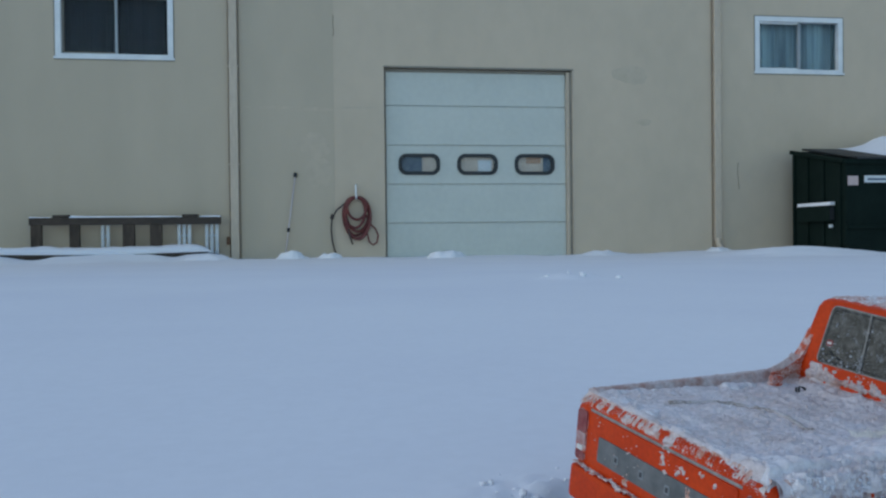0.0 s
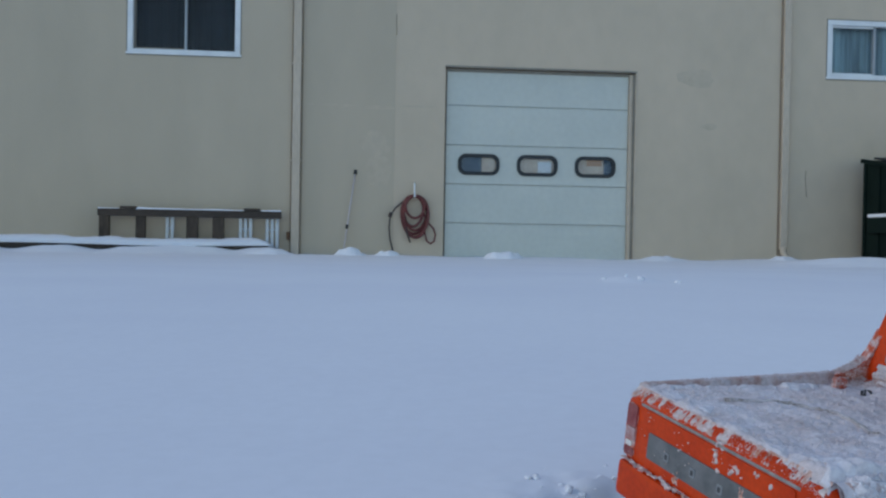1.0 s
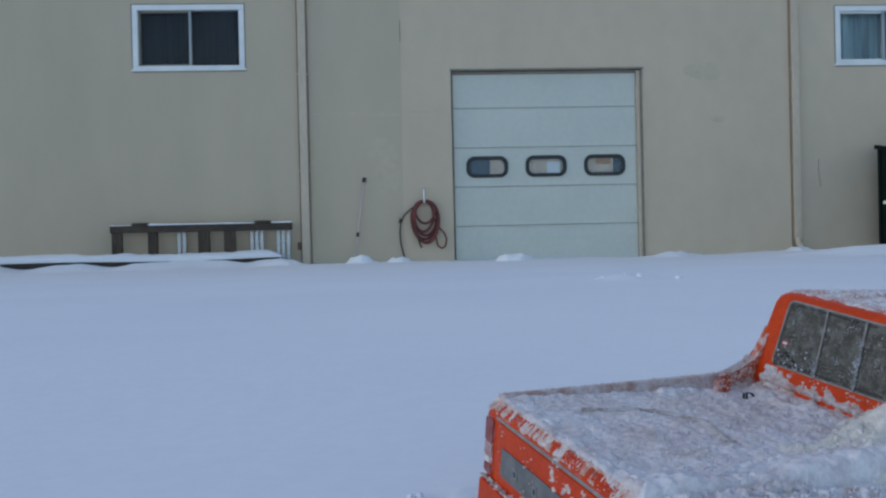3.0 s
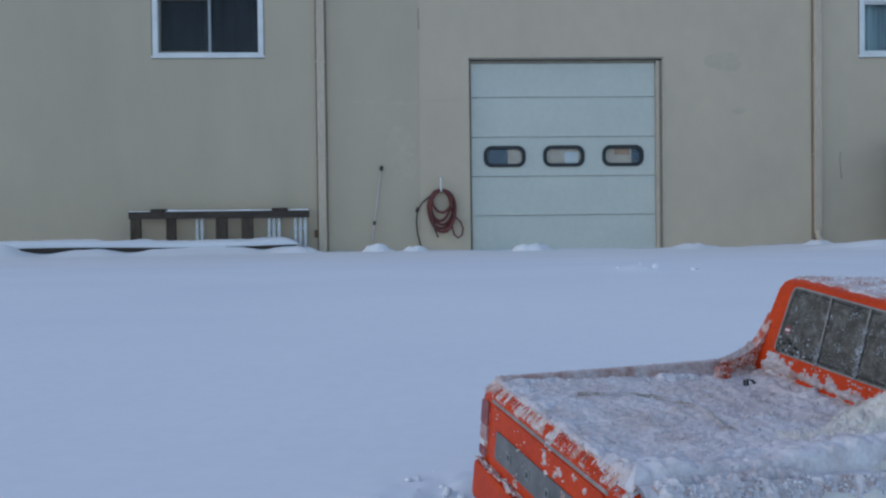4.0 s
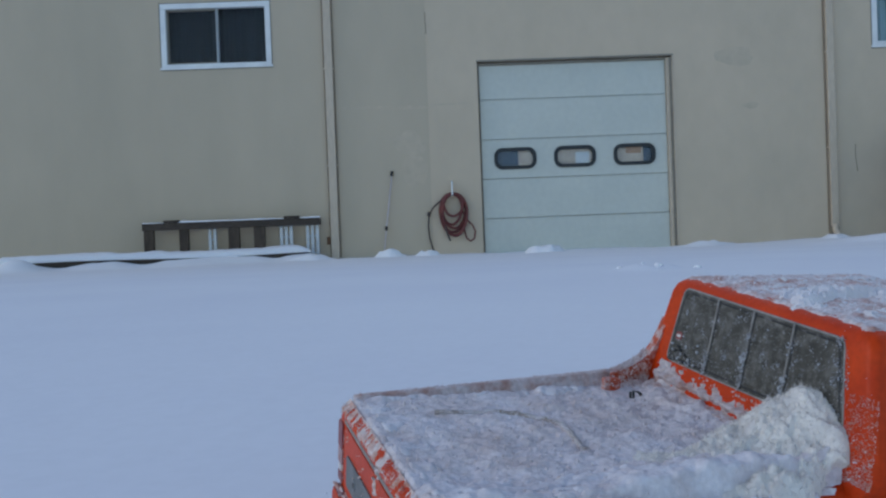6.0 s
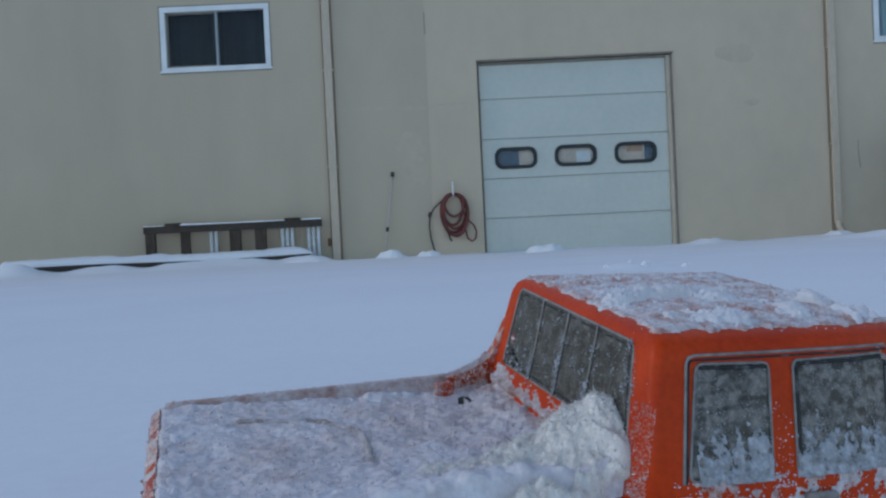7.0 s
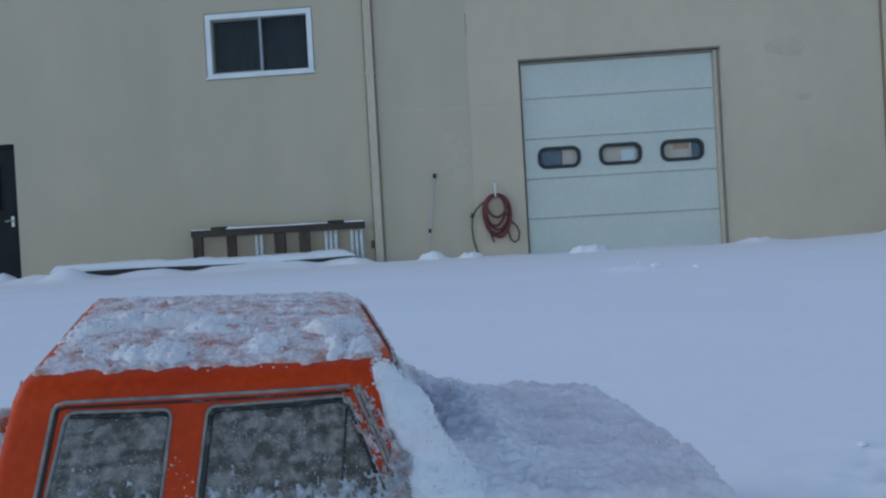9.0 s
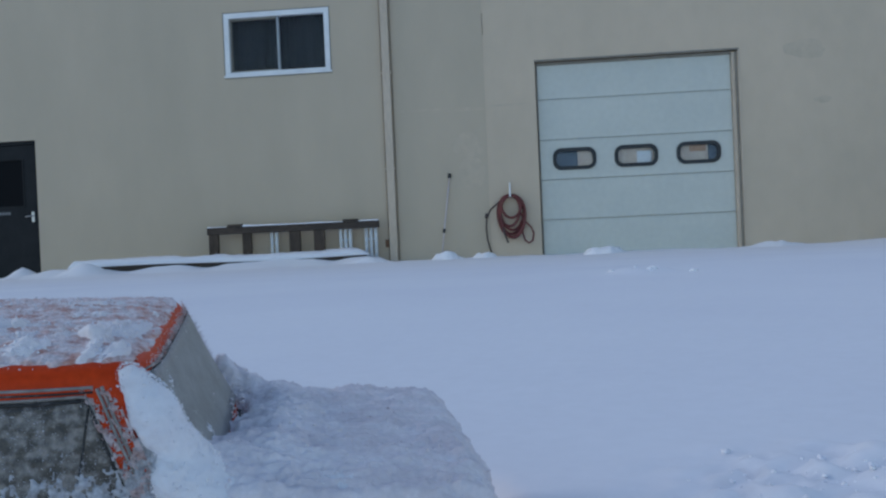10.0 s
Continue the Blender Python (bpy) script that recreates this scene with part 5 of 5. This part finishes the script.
snow_sheet("frozen drip of snow on the toy truck's tailgate", ROOF_FROST, lambda s, t: bend(-0.1915, 0.066 + 0.008 * s, -0.066 - 0.020 * t), lambda s, t: (-1, 0, 0), 20, 40,
           lambda s, t: 0.0016 * math.sin(math.pi * s) * (1 - t) + 0.0016 * fbm(s * 3, t * 5, 5.0, 4) - 0.0008 - 0.0006 * t, 0.0008)


def gate_smear(s, t):
    n = fbm(s * 12, t * 2.6, 56.0, 4) + 0.5 * fbm(s * 60, t * 10, 57.0, 3)
    return -0.0010 + 0.0015 * n


snow_sheet("thin smears of frost on the toy truck's tailgate", RIM_FROST, lambda s, t: tail(0.014 + 0.126 * s, -0.077 - 0.031 * t, 0.0019), lambda s, t: (-1, 0, 0), 200, 60, gate_smear, 0.0015)


def clustered(face, count, centre, spread, seed, out=0.0002):
    """A way to place crumbs in small clusters on a face of the cab."""
    pick = random.Random(seed)
    centres = [centre(pick) for _ in range(count)]

    def place(rng):
        a, b = rng.choice(centres)
        return face(a + rng.gauss(0, spread), b + rng.gauss(0, spread * 1.3), out)
    return place


def lip_place(rng):
    w = rng.uniform(-0.006, 0.160)
    h = -0.0605 - 0.014 * rng.random() ** 1.3
    if fbm(w * 90, h * 90, 1.0, 3) < -0.02 and rng.random() < 0.85:
        return None
    u = -0.1905 + 0.004 * smooth01((h + 0.066) / 0.006)
    return bend(u, w, h)


speckle("crumbs of snow along the toy truck's tailgate edge", 600, lip_place, 0.00015, 0.0006, 5, ROOF_FROST)
speckle("crumbs of snow on the toy truck's tailgate", 40, lambda r: bend(-0.1925, r.uniform(0.0, 0.155), -0.076 - 0.034 * r.random()) if r.random() < 0.8 else None, 0.0002, 0.0005, 6, RIM_FROST)
speckle("crumbs of snow on the toy truck's rear window", 1700, clustered(on_rear, 90, lambda r: (0.012 + 0.120 * r.random() ** 1.7, 0.004 - 0.036 * r.random() ** 0.7), 0.0009, 70), 0.0001, 0.0004, 7, FROST)
speckle("crumbs of snow on the toy truck's cab side", 500, lambda r: on_side(r.uniform(0.0, 0.15), -0.057 + 0.017 * r.random(), 0.0002), 0.0002, 0.0006, 8)
speckle("crumbs of snow on the toy truck's window frames", 130, lambda r: (lambda h: on_side(r.uniform(0.054, 0.064) + 0.14 * h, h, 0.0001))(-0.045 + 0.03 * r.random() ** 3), 0.00015, 0.0005, 9)
speckle("crumbs of snow on the toy truck's windscreen pillar", 420, lambda r: (lambda k: on_side(0.118 + 0.024 * k + r.uniform(-0.003, 0.006), 0.003 - 0.047 * k, 0.0002))(r.random() ** 0.6), 0.00015, 0.0006, 10, FROST)
speckle("crumbs of snow along the toy truck's cab corner", 30, lambda r: on_rear(-0.002 + 0.014 * r.random(), -0.047 + 0.040 * r.random() ** 3, 0.0003), 0.00015, 0.0005, 11)
def rear_base(s, t):
    return on_rear(0.012 + 0.132 * s, -0.0335 - 0.0165 * t, 0.0002)


def rear_depth(s, t):
    n = fbm(s * 20, t * 2.4, 70.0, 4) + 0.4 * fbm(s * 70, t * 9, 71.0, 3)
    return -0.0002 + 0.0026 * n + 0.0024 * smooth01((t - 0.34) / 0.16) - 0.0008 * smooth01((0.36 - t) / 0.1) - 0.0020 * math.exp(-((t - 0.68) / 0.08) ** 2) + 0.0024 * smooth01((t - 0.72) / 0.2) + 0.0020 * smooth01((s - 0.80) / 0.2)


snow_sheet("patchy furry snow under the toy truck's rear window", RAIL_FROST, rear_base, lambda s, t: (-1, 0, 0.3), 200, 40, rear_depth, 0.0008)
speckle("crumbs of snow under the toy truck's rear window", 300, on_sheet(rear_base, lambda s, t: (-1, 0, 0.3), rear_depth, 0.0003), 0.0002, 0.0005, 12, RAIL_FROST)


# powder heaped behind the cab
def heap_base(s, t):
    u = -0.105 + 0.103 * s
    near = -0.0195 + 0.014 * smooth01((u + 0.045) / 0.040)
    w = near + 0.092 * t
    k = smooth01((w - near) / 0.009)
    return bend(u, w, -0.0620 + 0.0125 * (u + 0.189) / 0.186 - 0.016 * (1 - k))


def heap_depth(s, t):
    u = -0.105 + 0.103 * s
    near = -0.0195 + 0.014 * smooth01((u + 0.045) / 0.040)
    w = near + 0.092 * t
    k = smooth01((w - near) / 0.014)
    d = 0.0265 * math.exp(-((u + 0.005) / 0.027) ** 2 - ((w - 0.028) / 0.026) ** 2)
    d += 0.0095 * math.exp(-((u + 0.030) / 0.050) ** 2 - ((w - 0.014) / 0.036) ** 2)
    n = 0.0074 * fbm(u * 45, w * 45, 61.0, 4) + 0.0026 * fbm(u * 150, w * 150, 62.0, 3)
    return d * k + n * min(1.0, d / 0.006) - 0.0010


snow_sheet("soft powdery snow heaped behind the toy truck's cab", POWDER, heap_base, lambda s, t: (0, 0, 1), 170, 150, heap_depth, 0.004)
speckle("loose crumbs on the powder behind the toy truck's cab", 1600, on_sheet(heap_base, lambda s, t: (0, 0, 1), heap_depth, 0.003), 0.0002, 0.0006, 18, POWDER)


# snow wrapped over the near bed rail
def rail_wrap(s, t):
    u, a = -0.186 + 0.158 * s, radians(35 + 165 * t)
    return bend(u, -0.0048 + 0.0075 * math.cos(a), -0.0650 + 0.0099 * s + 0.0060 * math.sin(a))


def rail_out(s, t):
    a = radians(35 + 165 * t)
    return (0, math.cos(a), math.sin(a))


def rail_depth(s, t):
    return 0.0012 - 0.012 * smooth01((s - 0.46) / 0.26) - 0.006 * smooth01((0.07 - s) / 0.06) + 0.0032 * fbm(s * 15, t * 2.5, 81.0, 4) + 0.0020 * fbm(s * 60, t * 6, 82.0, 3)


snow_sheet("rounded rim of snow over the toy truck's bed rail", RIM_SNOW, rail_wrap, rail_out, 240, 30, rail_depth)


def from_sheet(base, normal, depth, need=0.0003):
    def place(rng):
        s, t = rng.random(), rng.random()
        d = depth(s, t)
        if d < need:
            return None
        q = Vector(normal(s, t))
        return Vector(base(s, t)) + q * d, q
    return place


def bed_base(s, t):
    return bend(-0.189 + 0.186 * s, -0.0045 + 0.163 * t, -0.0650 + 0.0125 * s)


def hood_base(s, t):
    return bend(0.150 + 0.138 * s, MID - 0.089 + 0.178 * t, hood_top(0.150 + 0.138 * s, -0.089 + 0.178 * t))


def up(s, t):
    return (0, 0, 1)


needles("hoarfrost over the snow in the toy truck's bed", 5200, from_sheet(bed_base, up, bed_depth), 0.0006, 0.0022, 31, SNOW_DIRTY, 0.9)
needles("hoarfrost on the toy truck's bed rail", 2600, from_sheet(rail_wrap, rail_out, rail_depth), 0.0008, 0.0028, 32, RIM_SNOW, 0.6)
needles("hoarfrost on the toy truck's flank", 4200, from_sheet(lambda s, t: bend(-0.186 + 0.168 * s, MID - 0.0872 + 0.004 * max(0, 1 - t * 8), -0.0595 + 0.0097 * s - 0.050 * t),
                                                            lambda s, t: (0, -0.6, -0.8), side_depth), 0.0010, 0.0035, 33, FLANK_SNOW, 0.35)
needles("pinkish hoarfrost on the toy truck's far bed rail", 1500, lambda r: (lambda k: (bend(-0.184 + 0.150 * k, MID + r.uniform(0.078, 0.0855), -0.0595 + 0.0165 * k), (0, 0.1, 1)))(r.random()),
        0.0005, 0.0018, 34, RAIL_FROST, 0.8)
needles("hoarfrost on the toy truck's roof", 3200, from_sheet(roof_base, up, roof_frost), 0.0005, 0.0020, 35, SNOW_CRUST, 0.7)
needles("hoarfrost on the far edge of the toy truck's roof", 420, lambda r: (lambda s, t: (Vector(roof_base(s, t)) + Vector((0, 0, 0.001)), (0, 0.5, 1)))(r.random() * 0.95, 0.93 + 0.07 * r.random()),
        0.0008, 0.0026, 36, ROOF_FROST, 0.5)
needles("hoarfrost on the front edge of the toy truck's roof", 900, lambda r: (lambda w: (on_front(w, 0.0062 + r.gauss(0, 0.0016), 0.0006), (0.8, 0.0, 0.6)))(0.012 + 0.130 * r.random() ** 0.8),
        0.0006, 0.0024, 55, ROOF_FROST, 0.7)
needles("hoarfrost on the toy truck's hood", 1500, from_sheet(hood_base, up, hood_depth), 0.0005, 0.0020, 37, SNOW_HOOD, 0.8)
needles("hoarfrost along the far edge of the toy truck's windscreen", 1500, lambda r: (lambda k: (on_front(0.141 + 0.010 * k + r.uniform(-0.004, 0.004), 0.004 - 0.044 * k, 0.0004), (0.6, 0.7, 0.4)))(r.random() ** 0.6),
        0.0008, 0.0055, 38, SNOW_HOOD, 0.5)


def screen_edge(s, t):
    return on_front(0.128 + 0.012 * t + 0.022 * s, 0.0045 - 0.0445 * t, 0.0004)


def screen_edge_depth(s, t):
    n = fbm(s * 4, t * 9, 110.0, 4) + 0.5 * fbm(s * 14, t * 30, 111.0, 3)
    return -0.0022 + 0.0030 * s + 0.0016 * n + 0.0024 * smooth01((t - 0.45) / 0.5)


snow_sheet("ragged snow along the toy truck's windscreen edge", SNOW_HOOD, screen_edge, lambda s, t: (0.75, 0.35, 0.5), 50, 110, screen_edge_depth, 0.0012)
speckle("crumbs at the foot of the toy truck's windscreen", 160, lambda r: (lambda k: on_front(0.060 + 0.095 * k, -0.0385 + r.gauss(0, 0.002) + 0.008 * max(0, k - 0.6), 0.001 + 0.006 * r.random()))(r.random() ** 0.6), 0.0002, 0.0009, 54, SNOW_HOOD)
needles("hoarfrost along the toy truck's tailgate edge", 1500, lambda r: (lambda p: None if p is None else (p, (-0.8, 0, 0.5)))(lip_place(r)), 0.0005, 0.0020, 39, ROOF_FROST, 0.5)
needles("hoarfrost under the toy truck's rear window", 1200, from_sheet(rear_base, lambda s, t: (-1, 0, 0.3), rear_depth), 0.0006, 0.0018, 40, RAIL_FROST, 0.6)
needles("hoarfrost on the toy truck's cab fairing", 1500, lambda r: (lambda k: (bend(-0.012 - 0.022 * k, MID + r.uniform(0.076, 0.084), -0.0305 - 0.0125 * k ** 0.6), (-0.4, 0.2, 1)))(r.random()),
        0.0005, 0.0022, 41, ROOF_FROST, 0.6)


needles("hoarfrost on the toy truck's antenna wire", 900, lambda r: (Vector(r.choice(wire_top)) + Vector((r.gauss(0, 0.0014), r.gauss(0, 0.0014), 0.0006)), (0, 0, 1)),
        0.0006, 0.0022, 56, SNOW_DIRTY, 0.9)
needles("loose powder on the snow heap behind the toy truck's cab", 18000, from_sheet(heap_base, up, heap_depth, 0.001), 0.0005, 0.0022, 44, POWDER, 1.2)


needles("feathery tufts on the snow heap behind the toy truck's cab", 2600, from_sheet(heap_base, up, heap_depth, 0.004), 0.0015, 0.0046, 59, POWDER, 1.0)
needles("hoarfrost along the toy truck's rear cab corner", 900, lambda r: (on_rear(-0.006 + 0.016 * r.random(), -0.048 + 0.034 * r.random() ** 1.6, 0.0002), (-0.7, -0.7, 0.1)),
        0.0004, 0.0020, 60, RIM_FROST, 0.7)


def pillar_base(s, t):
    return on_side(0.1165 + 0.0255 * t + 0.0125 * s - 0.004, 0.003 - 0.048 * t, 0.0006)


def pillar_depth(s, t):
    n = fbm(s * 3, t * 12, 97.0, 4) + 0.6 * fbm(s * 11, t * 44, 98.0, 3)
    return -0.0005 + 0.0020 * n + 0.0008 * t


snow_sheet("patchy frost on the toy truck's windscreen pillar", RAIL_FROST, pillar_base, lambda s, t: (0, -0.98, 0.16), 40, 130, pillar_depth, 0.0010)
needles("hoarfrost on the toy truck's windscreen pillar", 700, from_sheet(pillar_base, lambda s, t: (0, -0.98, 0.16), pillar_depth, -0.0003), 0.0005, 0.0020, 47, RAIL_FROST, 0.7)
speckle("frost on the bars of the toy truck's rear window", 1100, clustered(on_rear, 34, lambda r: (lambda k, w: (w + 0.002 * k, -0.032 + 0.037 * k))(r.random() ** 1.6, r.choice((0.104, 0.074, 0.074, 0.044, 0.044, 0.016, 0.016))), 0.0012, 71, 0.0009), 0.00012, 0.0006, 48, FROST)
needles("fine frost on the toy truck's rear window", 2600, lambda r: (on_rear(0.014 + 0.122 * r.random(), 0.004 - 0.035 * r.random() ** 0.8, 0.0001), (-1, 0, 0.2)), 0.0003, 0.0011, 58, FROST, 0.6)
speckle("dark grit frozen to the toy truck's rear window", 16, lambda r: on_rear(r.uniform(0.119, 0.1385), -0.0315 + 0.008 * r.random() ** 2, 0.0006), 0.0005, 0.0014, 52, RUBBER)
speckle("frost in the corner of the toy truck's rear window", 40, lambda r: on_rear(r.uniform(0.112, 0.1385), -0.0315 + 0.012 * r.random() ** 2, 0.0006), 0.0003, 0.0011, 53, FROST)


def pane_spot(r):
    u = r.uniform(0.015, 0.136)
    h = -0.040 + 0.040 * r.random() ** 1.5
    if 0.053 < u - 0.14 * h < 0.0655 or u > 0.116 + 0.42 * (0.0 - h):
        return None
    if fbm(u * 110, h * 70, 91.0, 3) < 0.0 and r.random() < 0.7:
        return None
    return on_side(u, h, 0.0006)


speckle("larger flakes of frost on the toy truck's side windows", 60, pane_spot, 0.0002, 0.0005, 49, FROST)
speckle("frost on the toy truck's cab fairing", 1500, lambda r: (lambda k: bend(-0.014 - 0.019 * k, MID + r.uniform(0.070, 0.0765), -0.034 - 0.020 * r.random() - 0.008 * k))(r.random()), 0.0001, 0.0005, 57, RIM_FROST)
speckle("crumbs of snow on the toy truck's bed corner", 260, lambda r: bend(r.uniform(-0.050, -0.012), r.uniform(0.136, 0.1495), r.uniform(-0.0475, -0.0440)), 0.0002, 0.0006, 51, RAIL_FROST)


def sill_base(s, t):
    return on_side(0.002 + 0.146 * s, -0.0405 - 0.0180 * t, 0.0003)


def sill_depth(s, t):
    n = fbm(s * 22, t * 2.2, 95.0, 4) + 0.5 * fbm(s * 80, t * 8, 96.0, 3)
    return -0.0003 + 0.0022 * n + 0.0008 * t


snow_sheet("patchy frozen snow under the toy truck's side windows", ROOF_FROST, sill_base, lambda s, t: (0, -0.98, 0.16), 220, 30, sill_depth, 0.0008)
needles("hoarfrost under the toy truck's side windows", 900, from_sheet(sill_base, lambda s, t: (0, -0.98, 0.16), sill_depth), 0.0005, 0.0018, 45, ROOF_FROST, 0.6)
needles("hoarfrost on the toy truck's side windows", 1600, from_sheet(lambda s, t: on_side(0.004 + 0.142 * s, -0.016 - 0.026 * t, 0.0006), lambda s, t: (0, -0.98, 0.16), ledge_depth, 0.0001),
        0.0005, 0.0018, 46, FROST, 0.7)


speckle("frost crumbs on the toy truck's side windows", 3000, pane_spot, 0.0001, 0.0003, 42, FROST)
speckle("specks of snow on the toy truck's windscreen", 70, lambda r: on_front(0.030 + 0.110 * r.random() ** 1.4, 0.002 - 0.038 * r.random(), 0.0006), 0.0002, 0.0008, 43, SNOW_HOOD)
speckle("loose crumbs over the snow in the toy truck's bed", 2200, on_sheet(lambda s, t: bend(-0.189 + 0.186 * s, -0.0045 + 0.163 * t, -0.0650 + 0.0125 * s), lambda s, t: (0, 0, 1), bed_depth), 0.0002, 0.0009, 13, SNOW_DIRTY)
speckle("loose crumbs over the snow on the toy truck's flank", 1500, on_sheet(lambda s, t: bend(-0.186 + 0.168 * s, MID - 0.0872 + 0.004 * max(0, 1 - t * 8), -0.0595 + 0.0097 * s - 0.050 * t), lambda s, t: (0, -0.95, 0.31), side_depth), 0.0003, 0.0011, 14)
speckle("loose crumbs over the snow on the toy truck's roof", 1500, on_sheet(roof_base, lambda s, t: (0, 0, 1), roof_depth, 0.0004), 0.0002, 0.0010, 15)
speckle("thin frost crumbs on the toy truck's roof", 1800, lambda r: Vector(roof_base(r.random(), r.random())) + Vector((0, 0, 0.0003)), 0.00015, 0.0005, 17, ROOF_FROST)
speckle("loose crumbs over the snow on the toy truck's hood", 500, on_sheet(lambda s, t: bend(0.150 + 0.138 * s, MID - 0.089 + 0.178 * t, hood_top(0.150 + 0.138 * s, -0.089 + 0.178 * t)), lambda s, t: (0.2 * s, -0.25 * (1 - t) ** 3, 1), hood_depth), 0.0003, 0.0010, 16, SNOW_HOOD)

def clods(label, cx, cy, rx, ry, count, rmin, rmax, seed):
    """Broken clods of snow lying on the ground."""
    rng = random.Random(seed)
    v, f = [], []
    for _ in range(count):
        x, y = rng.gauss(cx, rx), rng.gauss(cy, ry)
        r = rmin + (rmax - rmin) * rng.random() ** 3
        z = ground_height(x, y) + r * 0.25
        bm = bmesh.new()
        bmesh.ops.create_icosphere(bm, subdivisions=2, radius=1.0)
        k = rng.uniform(0, 50)
        sc = (r * rng.uniform(0.8, 1.5), r * rng.uniform(0.8, 1.3), r * rng.uniform(0.5, 0.9))
        o = len(v)
        for q in bm.verts:
            n = 1 + 0.6 * fbm(q.co.x * 1.4 + k, q.co.y * 1.4, q.co.z * 1.4, 3)
            v.append((x + q.co.x * sc[0] * n, y + q.co.y * sc[1] * n, z + q.co.z * sc[2] * n))
        f += [tuple(o + w.index for w in face.verts) for face in bm.faces]
        bm.free()
    return part("snow_clods", mesh_from("snow_clods", v, f, True), SNOW, None, label, "stuff", "snow")


clods("broken crumbs of snow on the churned ground", -0.920, -12.85, 0.022, 0.018, 60, 0.0008, 0.0036, 21)
clods("broken crumbs of snow on the churned ground", -0.22, -12.755, 0.055, 0.030, 110, 0.0006, 0.0028, 22)
clods("small clods of snow on the smooth yard", 0.10, -9.55, 0.10, 0.05, 10, 0.006, 0.016, 23)


def drift(label, cx, cy, rx, ry, h, seed, sharp=1.0, n=34):
    """A soft mound of snow lying on the ground, thin at its rim."""
    v, f = [], []
    for j in range(n + 1):
        for i in range(n + 1):
            a, b = 2 * i / n - 1, 2 * j / n - 1
            x, y = cx + rx * a, cy + ry * b
            d = math.hypot(a, b) * (1 + 0.22 * fbm(a * 1.3 + seed, b * 1.3, 0.5, 3))
            top = h * smooth01((1.0 - d) * sharp) * (1 + 0.30 * fbm(x * 5 / (rx + 0.3), y * 4, seed * 1.7, 4))
            v.append((x, y, ground_height(x, y) - 0.012 + top))
    for j in range(n):
        for i in range(n):
            q = j * (n + 1) + i
            f.append((q, q + 1, q + n + 2, q + n + 1))
    return part("snow_drift", mesh_from("snow_drift", v, f, True), SNOW, None, label, "stuff", "snow")


drift("soft heap of snow against the overhead door", 0.84, -0.62, 0.36, 0.26, 0.105, 3.1, 2.4)
drift("soft heap of snow under the leaning rod", -1.46, -0.60, 0.27, 0.24, 0.125, 5.2, 1.3)
drift("small heap of snow under the hose", -0.88, -0.56, 0.22, 0.22, 0.085, 7.4, 1.3)
drift("low heap of snow beside the overhead door", 3.25, -0.75, 0.60, 0.35, 0.085, 9.3, 1.1)
drift("low heap of snow by the downspout", 5.25, -0.60, 0.30, 0.26, 0.075, 11.8, 1.2)
drift("drift of snow at the end of the plank pile", -2.62, -0.86, 0.55, 0.32, 0.100, 19.9, 1.3)
drift("broad wind-blown drift across the yard", 4.9, -3.4, 2.2, 0.9, 0.060, 21.4, 1.0, 50)
drift("broad wind-blown drift before the dumpster", 7.6, -3.0, 1.9, 0.8, 0.045, 23.6, 1.0, 50)
